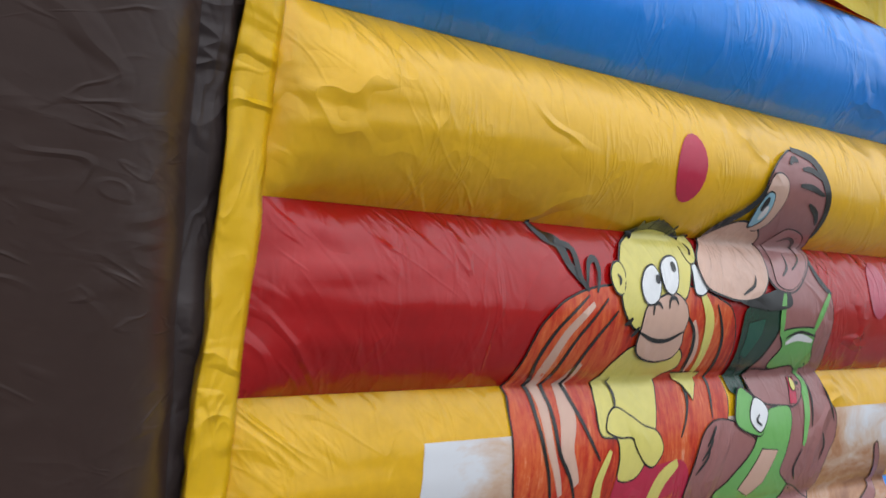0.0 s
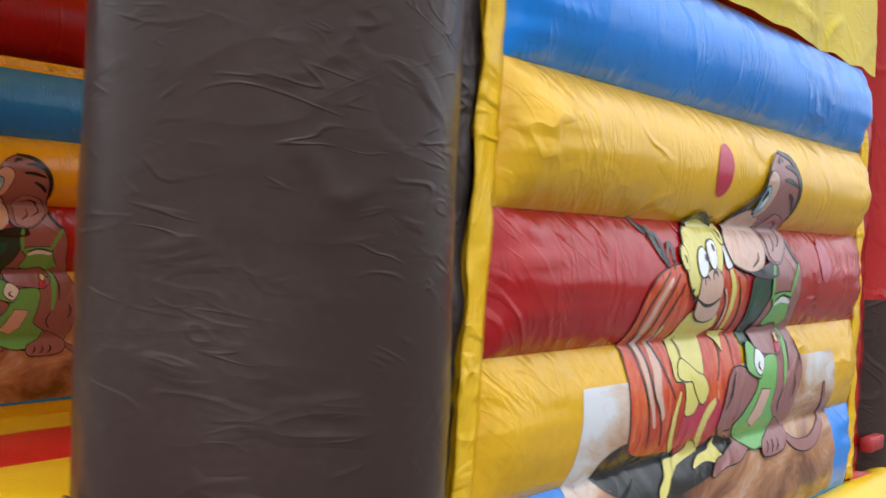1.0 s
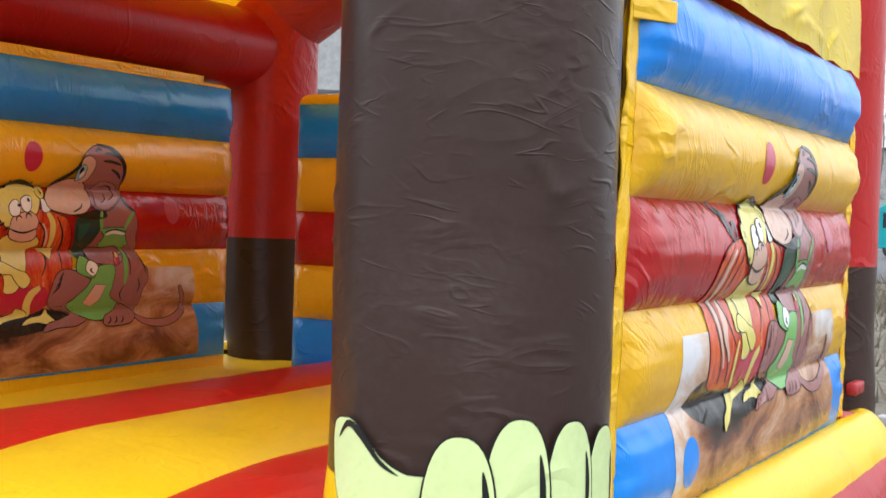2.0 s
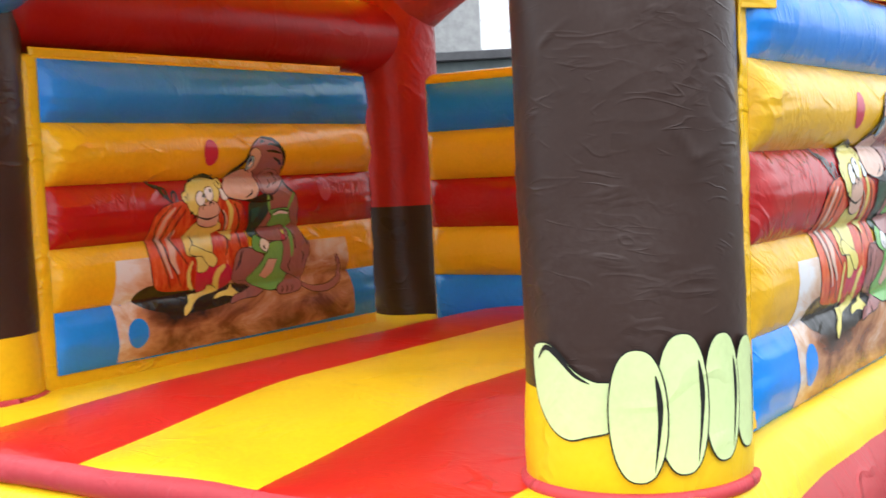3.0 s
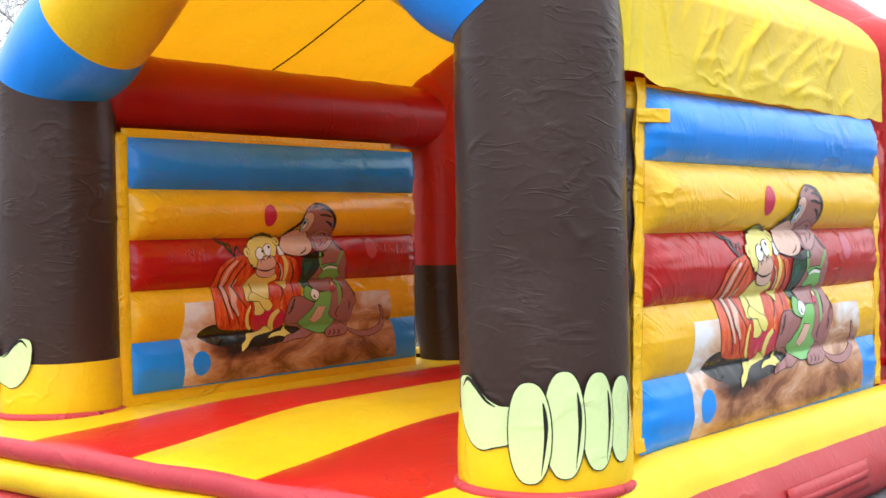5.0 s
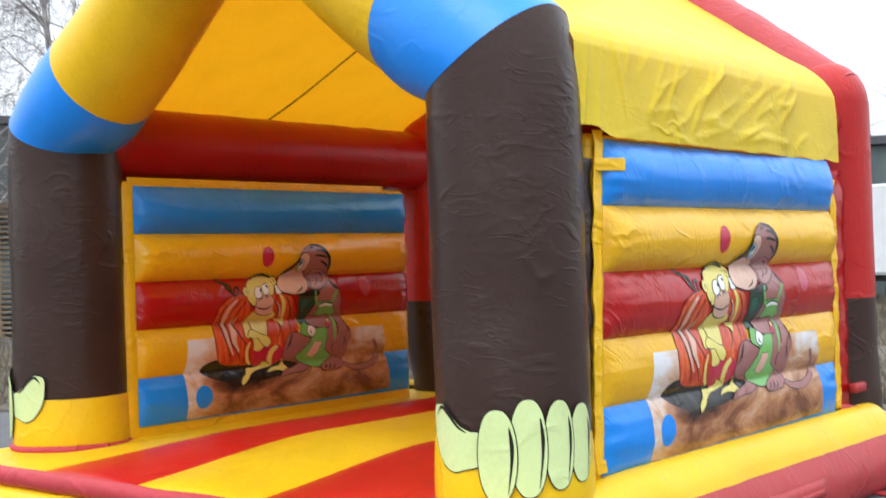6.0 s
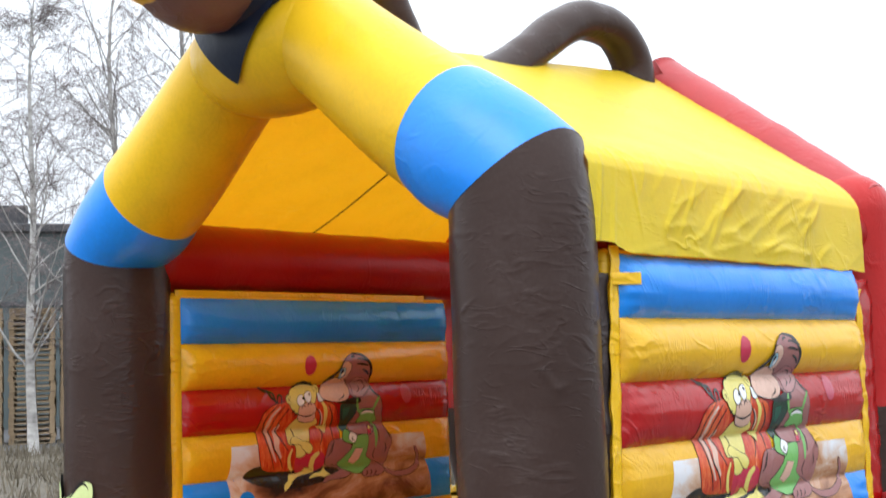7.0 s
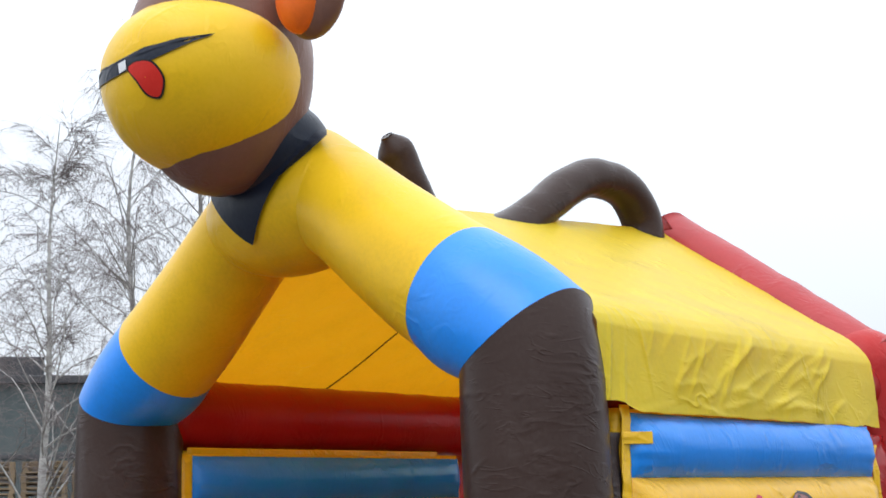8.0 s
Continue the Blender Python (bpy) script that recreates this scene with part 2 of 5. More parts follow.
M_PALLET = rough_stuff("weathered_pine", (0.16, 0.11, 0.06), (0.42, 0.31, 0.19), 4.0, 0.85, 0.01, 5.0, (1, 6, 1))
M_BARK = rough_stuff("birch_bark", (0.16, 0.15, 0.14), (0.62, 0.60, 0.57), 3.2, 0.8, 0.01, 4.0, (1, 1, 2.5))
# twig browns are lightened so that the colour holds some distance haze
M_TWIG = rough_stuff("birch_twig", (0.12, 0.10, 0.10), (0.26, 0.22, 0.21), 5.0, 0.85, 0.0)
M_WOODFAR = rough_stuff("bare_wood", (0.09, 0.08, 0.075), (0.20, 0.18, 0.17), 1.0, 0.9, 0.0)
M_TEAL = rough_stuff("teal_paint", (0.012, 0.26, 0.29), (0.02, 0.34, 0.37), 2.0, 0.35, 0.0)
M_TRAILER = rough_stuff("white_trailer_paint", (0.62, 0.64, 0.66), (0.78, 0.79, 0.80), 1.2, 0.45, 0.0)
M_TYRE = rough_stuff("tyre_rubber", (0.015, 0.015, 0.015), (0.035, 0.035, 0.035), 8.0, 0.8)
M_DARKMETAL = rough_stuff("dark_metal", (0.04, 0.04, 0.045), (0.09, 0.09, 0.095), 6.0, 0.5)
M_STEEL = rough_stuff("galvanised_steel", (0.35, 0.36, 0.37), (0.5, 0.51, 0.52), 20.0, 0.4)
M_STEEL.node_tree.nodes["Principled BSDF"].inputs["Metallic"].default_value = 0.9
M_GLASS, _gn, _gl, _gb = nodes_of("dark_window_glass")
_gb.inputs["Base Color"].default_value, _gb.inputs["Roughness"].default_value = (0.03, 0.04, 0.045, 1), 0.08


# ---- building blocks ----
def part(name, bm, material, parent, label="", smooth=True):
    me = bpy.data.meshes.new(name)
    for f in bm.faces:
        f.smooth = smooth
    bm.to_mesh(me)
    bm.free()
    for mt in material if isinstance(material, (list, tuple)) else (material,):
        me.materials.append(mt)
    ob = new(name, me)
    ob.parent = parent
    if label:
        ob["label"] = label
    return ob


def grid_mesh(bm, rows, close_u=False, close_v=False, mat=0, flip=False):
    """Quads over rows of equal length of points."""
    vs = [[bm.verts.new(p) for p in r] for r in rows]
    nu, nv = len(rows), len(rows[0])
    for i in range(nu if close_u else nu - 1):
        for j in range(nv if close_v else nv - 1):
            q = [vs[i][j], vs[(i + 1) % nu][j], vs[(i + 1) % nu][(j + 1) % nv], vs[i][(j + 1) % nv]]
            f = bm.faces.new(q[::-1] if flip else q)
            f.material_index = mat
    return vs


def cap(bm, ring):
    bm.faces.new(ring)


def box_into(bm, lo, hi, bevel=0.0, seg=2, mat=0):
    vs = [bm.verts.new((x, y, z)) for x in (lo[0], hi[0]) for y in (lo[1], hi[1]) for z in (lo[2], hi[2])]
    fs = [bm.faces.new([vs[i] for i in q]) for q in ((0, 1, 3, 2), (4, 6, 7, 5), (0, 4, 5, 1), (2, 3, 7, 6), (0, 2, 6, 4), (1, 5, 7, 3))]
    for f in fs:
        f.material_index = mat
    if bevel:
        es = list({e for f in fs for e in f.edges})
        bmesh.ops.bevel(bm, geom=es, offset=bevel, segments=seg, affect="EDGES", profile=0.5)


def nz(x, y, z):
    return noise.noise(Vector((x, y, z)))


def smooth01(x):
    x = max(0.0, min(1.0, x))
    return x * x * (3 - 2 * x)


def spline(points, closed=True, per=8):
    """Points of a smooth line through a few given ones."""
    p = [Vector(q) for q in points]
    n, out = len(p), []
    for i in range(n if closed else n - 1):
        if closed:
            a, b, c, d = p[i - 1], p[i], p[(i + 1) % n], p[(i + 2) % n]
        else:
            a, b, c, d = p[max(i - 1, 0)], p[i], p[i + 1], p[min(i + 2, n - 1)]
        for k in range(per):
            t = k / per
            out.append(0.5 * (2 * b + (c - a) * t + (2 * a - 5 * b + 4 * c - d) * t * t + (3 * b - a - 3 * c + d) * t ** 3))
    if not closed:
        out.append(p[-1])
    return out


def tube(bm, path, radius, sides=24, mat=0, ends=True, wob=0.0, seed=0.0):
    """A tube along a list of points; radius is a number or a function of the way along, 0 to 1."""
    path = [Vector(p) for p in path]
    rows, n = [], len(path)
    up = Vector((0, 0, 1))
    prev = None
    for i, p in enumerate(path):
        d = (path[min(i + 1, n - 1)] - path[max(i - 1, 0)]).normalized()
        if prev is None:
            a = d.orthogonal().normalized()
        else:
            a = (prev - d * prev.dot(d)).normalized()
        prev = a
        b = d.cross(a)
        r = radius(i / (n - 1)) if callable(radius) else radius
        row = []
        for k in range(sides):
            th = 2 * math.pi * k / sides
            v = a * math.cos(th) + b * math.sin(th)
            q = p + v * r
            if wob:
                q += v * wob * nz(q.x * 5 + seed, q.y * 5, q.z * 5)
            row.append(q)
        rows.append(row)
    vs = grid_mesh(bm, rows, close_v=True, mat=mat)
    if ends:
        cap(bm, vs[0][::-1])
        cap(bm, vs[-1])
    return vs


def ellipsoid(bm, c, r, seg=48, rings=28, mat=0, wob=0.0):
    rows = []
    for i in range(rings + 1):
        ph = -math.pi / 2 + math.pi * i / rings
        ph = max(-1.5701, min(1.5701, ph))
        row = []
        for k in range(seg):
            th = 2 * math.pi * k / seg
            v = Vector((math.cos(th) * math.cos(ph), math.sin(th) * math.cos(ph), math.sin(ph)))
            s = 1 + wob * nz(v.x * 4, v.y * 4, v.z * 4)
            row.append((c[0] + v.x * r[0] * s, c[1] + v.y * r[1] * s, c[2] + v.z * r[2] * s))
        rows.append(row)
    grid_mesh(bm, rows, close_v=True, mat=mat)


# ---- the ground ----
GZ = -0.17
bm = bmesh.new()
bmesh.ops.create_grid(bm, x_segments=8, y_segments=8, size=1500, matrix=Matrix.Translation((0, 0, GZ)))
ground = tagged(part("ground", bm, M_ASPHALT, None, smooth=False), "worn grey asphalt yard", "ground", kind="structure")

# ---- the bouncy castle ----
castle = new("bouncy_castle")
castle.location = (0, 0, 0)
castle.empty_display_size = 0.2
tagged(castle, "inflatable yellow, red and blue bouncy castle with monkey figure arch", "bouncy castle")

XM = -2.235                    # middle line of the castle
PR, PRAD = (-0.288, -0.408), 0.394      # front pillar by the outer wall
PL = (2 * XM - PR[0] - 0.12, PR[1] + 0.07)
BR, BL, BRAD = (-0.30, 3.60), (2 * XM + 0.30, 3.60), 0.33
Z0, STRIPE = 0.40, 0.35
WALL_LEN, WALL_T = 2.93, 0.47
SWELL = (0.040, 0.050, 0.072, 0.098, 0.085)     # how far each wall tube swells, from the floor up


def bulge(y, z):
    """How far the striped wall stands out at a place: five lying tubes, pinched at their ends and seams."""
    k = min(4, max(0, int((z - Z0) / STRIPE)))
    u = 2 * (z - Z0 - k * STRIPE) / STRIPE - 1
    e = min(y, WALL_LEN - y)
    end = math.sqrt(max(0.0, 1 - (1 - min(1.0, max(0.0, e) / 0.16)) ** 2))
    s = max(0.0, 1 - abs(u) ** 2.0) ** 0.85
    puck = math.exp(-e / 0.28) * 0.020 * nz(y * 3, z * 24 + 7 * k, 1.3) * s
    seam = math.exp(-(1 - abs(u)) / 0.3) * 0.014 * nz(y * 15 + 2.5 * u, k * 3.1 + (9 if u > 0 else 0), 0.2) * min(1, (1 - abs(u)) * 8)
    sag = 0.012 * nz(y * 1.3, z * 2.0, 4.4) * s
    return SWELL[k] * s * end + (puck + seam + sag) * min(1.0, max(0.0, e) / 0.05)


def lean(z):
    """How far the front end of the leaning wall lies back at a height."""
    return 0.022 + (z - 1.8) * 0.05


def stripe_mesh(k, side, leaning):
    """One lying tube of the wall, on its outer (side 1) or inner (side -1) face."""
    bm = bmesh.new()
    rows = []
    for i in range(111):
        y = WALL_LEN * i / 110
        row = []
        for j in range(21):
            z = Z0 + STRIPE * (k + (0.0005 + 0.999 * j / 20))
            row.append((bulge(y, z) if side > 0 else -WALL_T - bulge(y, z), y + leaning * lean(z) * max(0.0, 1 - y / 0.38), z))
        rows.append(row)
    grid_mesh(bm, rows, flip=side < 0)
    return bm


def drape(points, layer, per=8, closed=True, grow=0.0):
    """A printed patch that follows the tubes of the wall, outlined by a smooth line through a few (y, z) points."""
    line = spline([(0, y, z) for y, z in points], True, per) if per else [Vector((0, y, z)) for y, z in points]
    if grow:
        n = len(line)
        area = sum(line[i].y * line[(i + 1) % n].z - line[(i + 1) % n].y * line[i].z for i in range(n))
        sgn = 1 if area > 0 else -1
        line = [line[i] + sgn * grow * Vector((0, (line[(i + 1) % n] - line[i - 1]).z, -(line[(i + 1) % n] - line[i - 1]).y)).normalized() for i in range(n)]
    bm = bmesh.new()
    f = bm.faces.new([bm.verts.new(p) for p in line])
    if f.normal.x < 0 or (f.normal_update() or f.normal.x < 0):
        f.normal_flip()
    ys, zs = [p.y for p in line], [p.z for p in line]
    h = STRIPE / 20
    for i in range(int((min(zs) - Z0) / h) - 1, int((max(zs) - Z0) / h) + 2):
        z = Z0 + i * h
        if min(zs) < z < max(zs):
            bmesh.ops.bisect_plane(bm, geom=bm.verts[:] + bm.edges[:] + bm.faces[:], plane_co=(0, 0, z), plane_no=(0, 0, 1))
    h = WALL_LEN / 110
    for i in range(int(min(ys) / h), int(max(ys) / h) + 2):
        if min(ys) < i * h < max(ys):
            bmesh.ops.bisect_plane(bm, geom=bm.verts[:] + bm.edges[:] + bm.faces[:], plane_co=(0, i * h, 0), plane_no=(0, 1, 0))
    for v in bm.verts:
        v.co.x = bulge(v.co.y, v.co.z) + 0.0016 + 0.0007 * layer
    return bm


def oval(y, z, ry, rz, tilt=0.0, n=20):
    c, s = math.cos(tilt), math.sin(tilt)
    return [(y + ry * math.cos(a) * c - rz * math.sin(a) * s, z + ry * math.cos(a) * s + rz * math.sin(a) * c)
            for a in (2 * math.pi * i / n for i in range(n))]


def stroke(points, w):
    """The outline of a line of that width through a few points, thinner at its ends."""
    line = spline([(0, y, z) for y, z in points], False, 6)
    n, a, b = len(line), [], []
    for i, p in enumerate(line):
        d = (line[min(i + 1, n - 1)] - line[max(i - 1, 0)]).normalized()
        t = w * 0.5 * (0.25 + 0.75 * math.sin(math.pi * (0.06 + 0.88 * i / (n - 1))))
        a.append((p.y - d.z * t, p.z + d.y * t))
        b.append((p.y + d.z * t, p.z - d.y * t))
    return a + b[::-1]


COLOURS = [(M_BLUE, "blue"), (M_YELLOW, "yellow"), (M_RED, "red"), (M_YELLOW, "yellow"), (M_BLUE, "blue")]


def side_wall(leaning):
    """A striped side wall with its printed picture; local x = 0 is its outer seam plane."""
    bm = bmesh.new()
    box_into(bm, (-WALL_T + 0.01, -0.085, 0.24), (-0.012, WALL_LEN + 0.06, Z0 + 5 * STRIPE + 0.03), 0.06, 4)
    for v in bm.verts:
        v.co.y += 0.012 * nz(v.co.x * 3, 1, v.co.z * 6) + leaning * lean(v.co.z) * (v.co.y < 1)
    wall = part("side_wall", bm, M_YELLOW_FLAP, castle)
    for k, (mat, col) in enumerate(COLOURS):
        for side in (1, -1):
            part("stripe", stripe_mesh(k, side, leaning), mat, wall, f"{col} inflated stripe")

    def p(name, pts, layer, mat, label="", edge=0.0, per=8):
        if edge:
            part("outline", drape(pts, layer - 1, per, True, edge * 0.75), M_PBLACK, wall, "black outline")
        part(name, drape(pts, layer, per), mat, wall, label)

    def line(name, pts, w, layer, mat, label=""):
        part(name, drape(stroke(pts, w), layer, 0), mat, wall, label)

    # the picture: a faded photograph, a ribbed orange shape and two plain figures
    photo = [(0.42, 1.003), (1.5, 1.0), (2.555, 0.995), (2.60, 0.76), (2.65, 0.43), (1.6, 0.415), (0.42, 0.41), (0.40, 0.74)]
    p("photo_print", photo, 0, M_PHOTO, "faded photograph of bare earth", per=0)
    p("shadow_print", [(0.55, 0.76), (0.66, 0.83), (0.90, 0.81), (1.36, 0.78), (1.56, 0.73), (1.40, 0.665), (1.10, 0.635), (0.74, 0.67)], 2, M_PBLACK)
    p("pumpkin_print", [(0.685, 1.10), (0.70, 1.20), (0.73, 1.25), (0.81, 1.297), (0.96, 1.325), (1.27, 1.33), (1.42, 1.30), (1.48, 1.265), (1.53, 1.15), (1.55, 1.03), (1.49, 0.90), (1.34, 0.785), (1.10, 0.775), (0.90, 0.775), (0.74, 0.80), (0.69, 0.88), (0.68, 0.97)], 3, M_PUMPKIN, "orange ribbed round print", 0.007)
    for pts in ([(0.87, 1.303), (0.77, 1.23), (0.735, 1.16), (0.755, 1.09), (0.765, 1.01), (0.80, 0.90), (0.84, 0.80)],
                [(0.94, 1.297), (0.84, 1.20), (0.81, 1.10), (0.815, 1.055), (0.83, 0.96), (0.88, 0.89), (0.93, 0.80)],
                [(0.98, 1.27), (0.90, 1.19), (0.88, 1.10), (0.93, 1.0), (0.98, 0.93)],
                [(1.24, 1.28), (1.31, 1.22), (1.34, 1.12), (1.36, 1.04), (1.32, 0.96)],
                [(1.40, 1.29), (1.45, 1.20), (1.47, 1.11), (1.47, 1.0)]):
        line("rib_line", pts, 0.013, 5, M_PBLACK)
    line("rib_highlight", [(0.89, 1.285), (0.805, 1.217), (0.775, 1.137), (0.79, 1.06), (0.80, 0.97), (0.85, 0.86)], 0.034, 4, M_PTAN)
    line("rib_highlight", [(0.895, 1.15), (0.87, 1.09), (0.87, 1.03), (0.86, 0.96), (0.90, 0.88)], 0.055, 4, M_PTAN)
    line("rib_highlight", [(1.30, 1.25), (1.335, 1.18), (1.35, 1.11)], 0.028, 4, M_PTAN)
    line("stem_print", [(0.715, 1.452), (0.75, 1.425), (0.795, 1.41), (0.815, 1.365), (0.87, 1.315)], 0.026, 4, M_PBLACK)
    line("stem_print", [(0.785, 1.415), (0.835, 1.40), (0.843, 1.345), (0.87, 1.312)], 0.018, 5, M_PBLACK)
    line("stem_print", [(0.865, 1.325), (0.88, 1.37), (0.908, 1.383), (0.915, 1.355), (0.90, 1.31)], 0.016, 5, M_PBLACK)
    # small yellow figure
    p("shorts_print", [(1.06, 0.90), (1.20, 0.90), (1.34, 0.90), (1.38, 0.80), (1.26, 0.745), (1.08, 0.755)], 5, M_POVAL)
    p("body_print", [(1.085, 1.19), (1.02, 1.15), (0.993, 1.11), (0.982, 1.06), (0.976, 1.015), (0.99, 0.985), (1.046, 0.975), (1.058, 0.93), (1.062, 0.88), (1.13, 0.878), (1.175, 0.93), (1.205, 0.99), (1.225, 1.06), (1.245, 1.11), (1.30, 1.135), (1.26, 1.18)], 6, M_PFLESH, "pale yellow figure", 0.006)
    p("arm_print", [(1.043, 1.043), (1.10, 1.024), (1.153, 0.998), (1.205, 0.983), (1.23, 0.958), (1.233, 0.931), (1.20, 0.90), (1.157, 0.915), (1.123, 0.95), (1.105, 0.975), (1.05, 0.98), (1.005, 1.0)], 8, M_PFLESH, "", 0.006)
    line("line_print", [(1.042, 1.112), (1.05, 1.075), (1.045, 1.043)], 0.010, 10, M_PBLACK)
    line("limb_print", [(1.02, 0.95), (0.985, 0.88), (1.0, 0.81), (1.04, 0.77)], 0.032, 6, M_PFLESH)
    line("limb_print", [(1.31, 0.90), (1.25, 0.86), (1.235, 0.80), (1.27, 0.745)], 0.055, 6, M_PFLESH)
    p("leg_print", [(0.945, 0.62), (0.95, 0.665), (0.99, 0.70), (1.01, 0.742), (1.09, 0.745), (1.15, 0.76), (1.17, 0.785), (1.23, 0.77), (1.25, 0.742), (1.13, 0.725), (1.05, 0.70), (1.0, 0.65)], 7, M_PFLESH, "", 0.006)
    p("foot_print", [(1.22, 0.695), (1.27, 0.728), (1.36, 0.742), (1.38, 0.775), (1.43, 0.72), (1.49, 0.70), (1.43, 0.685), (1.32, 0.705)], 7, M_PFLESH, "", 0.006)
    p("head_print", [(1.08, 1.447), (1.14, 1.46), (1.235, 1.454), (1.288, 1.435), (1.29, 1.40), (1.277, 1.36), (1.26, 1.32), (1.235, 1.298), (1.13, 1.255), (1.065, 1.228), (1.02, 1.25), (0.993, 1.284), (0.985, 1.334), (0.992, 1.371), (1.025, 1.415)], 11, M_PFLESH, "pale yellow round head shape", 0.007)
    p("ear_print", [(0.953, 1.346), (0.967, 1.371), (0.992, 1.378), (1.005, 1.36), (1.0, 1.328), (0.985, 1.309), (0.963, 1.318)], 12, M_PFLESH, "", 0.006)
    p("ear_print", [(1.285, 1.446), (1.32, 1.452), (1.33, 1.428), (1.315, 1.395), (1.285, 1.39), (1.268, 1.42)], 12, M_PFLESH, "", 0.006)
    line("line_print", [(0.975, 1.352), (0.985, 1.342), (0.98, 1.328)], 0.008, 14, M_PBLACK)
    line("line_print", [(1.295, 1.435), (1.308, 1.42), (1.298, 1.408)], 0.008, 14, M_PBLACK)
    line("hair_print", [(1.06, 1.437), (1.105, 1.462), (1.15, 1.472), (1.20, 1.47), (1.28, 1.448)], 0.022, 13, M_PBLACK)
    for y0, z0, y1, z1 in ((1.10, 1.45, 1.09, 1.478), (1.14, 1.46, 1.15, 1.488), (1.19, 1.46, 1.17, 1.485), (1.23, 1.452, 1.245, 1.476), (1.03, 1.255, 1.00, 1.238), (1.06, 1.235, 1.035, 1.212)):
        line("hair_print", [(y0, z0), ((y0 + y1) / 2 + 0.004, (z0 + z1) / 2), (y1, z1)], 0.012, 14, M_PBLACK)
    p("muzzle_print", [(1.085, 1.279), (1.138, 1.302), (1.195, 1.314), (1.24, 1.296), (1.26, 1.261), (1.252, 1.22), (1.258, 1.189), (1.24, 1.16), (1.175, 1.151), (1.105, 1.163), (1.073, 1.186), (1.07, 1.222)], 14, M_PTAN, "", 0.006)
    line("line_print", [(1.065, 1.222), (1.13, 1.203), (1.19, 1.203), (1.25, 1.224)], 0.011, 16, M_PBLACK)
    line("line_print", [(1.11, 1.262), (1.113, 1.286), (1.132, 1.29), (1.146, 1.278)], 0.009, 16, M_PBLACK)
    line("line_print", [(1.175, 1.278), (1.178, 1.300), (1.20, 1.303), (1.212, 1.288)], 0.009, 16, M_PBLACK)
    p("white_patch", [(1.066, 1.336), (1.09, 1.365), (1.12, 1.376), (1.137, 1.358), (1.141, 1.332), (1.127, 1.299), (1.094, 1.288), (1.07, 1.304)], 16, M_PWHITE, "", 0.006)
    p("white_patch", [(1.149, 1.371), (1.178, 1.394), (1.213, 1.399), (1.223, 1.38), (1.21, 1.334), (1.184, 1.313), (1.156, 1.328)], 18, M_PWHITE, "", 0.006)
    p("dot_print", oval(1.131, 1.346, 0.009, 0.011), 18, M_PBLACK, "", 0, 0)
    p("dot_print", oval(1.203, 1.377, 0.010, 0.012), 20, M_PBLACK, "", 0, 0)
    line("limb_print", [(1.325, 1.32), (1.365, 1.262), (1.38, 1.19), (1.385, 1.115)], 0.040, 6, M_PFLESH)
    p("cloth_print", [(1.29, 1.115), (1.345, 1.09), (1.385, 1.05), (1.415, 1.085), (1.42, 1.115)], 7, M_PFLESH, "", 0.005, 0)
    p("white_patch", [(1.30, 1.40), (1.325, 1.37), (1.36, 1.34), (1.33, 1.315), (1.295, 1.325)], 8, M_PWHITE, "", 0.006)
    # large brown figure
    p("leaf_print", [(1.54, 1.28), (1.72, 1.28), (1.735, 1.23), (1.66, 1.115), (1.64, 1.06), (1.58, 1.06), (1.56, 1.118)], 4, M_PDARKGREEN)
    p("leaf_print", [(1.56, 1.245), (1.64, 1.257), (1.638, 1.216), (1.60, 1.15), (1.57, 1.16)], 5, pvc("bottle_green_print", (0.02, 0.10, 0.065), **PRINT), "", 0.004, 0)
    p("tail_print", stroke([(2.05, 0.715), (2.16, 0.665), (2.32, 0.655), (2.46, 0.70), (2.49, 0.77), (2.43, 0.875)], 0.048), 5, M_PBROWN, "", 0.005, 0)
    p("body_print", [(1.90, 1.45), (1.93, 1.38), (1.995, 1.327), (2.02, 1.25), (2.025, 1.18), (2.06, 1.118), (2.10, 1.03), (2.145, 0.98), (2.14, 0.91), (2.11, 0.86), (2.08, 0.75), (1.95, 0.68), (1.75, 0.70), (1.62, 0.76), (1.60, 0.90), (1.655, 1.06), (1.66, 1.115), (1.69, 1.15), (1.725, 1.22), (1.745, 1.33)], 6, M_PBROWN, "mauve-brown figure", 0.006)
    p("leg_print", [(1.385, 0.80), (1.40, 0.92), (1.445, 0.98), (1.52, 0.993), (1.605, 0.97), (1.70, 0.91), (1.66, 0.85), (1.62, 0.78), (1.52, 0.755)], 8, M_PBROWN, "", 0.006)
    for k in range(3):
        line("line_print", [(1.40 + 0.02 * k, 0.86 + 0.035 * k), (1.445 + 0.01 * k, 0.90 + 0.03 * k), (1.45 + 0.015 * k, 0.93 + 0.025 * k)], 0.010, 10, M_PBLACK)
    p("foot_print", [(1.36, 0.65), (1.40, 0.695), (1.50, 0.715), (1.56, 0.745), (1.43, 0.78), (1.56, 0.775), (1.68, 0.715), (1.60, 0.672), (1.47, 0.668)], 9, M_PBROWN, "", 0.006)
    p("apron_print", [(1.72, 0.997), (1.845, 1.015), (1.872, 0.985), (1.85, 0.89), (1.84, 0.83), (1.925, 0.776), (1.88, 0.715), (1.77, 0.695), (1.68, 0.71), (1.525, 0.782), (1.57, 0.83), (1.665, 0.905)], 11, M_PGREEN, "green apron shape", 0.006)
    p("foot_print", [(1.82, 0.71), (1.90, 0.745), (1.925, 0.785), (2.06, 0.728), (2.02, 0.668), (1.83, 0.660)], 13, M_PBROWN, "", 0.006)
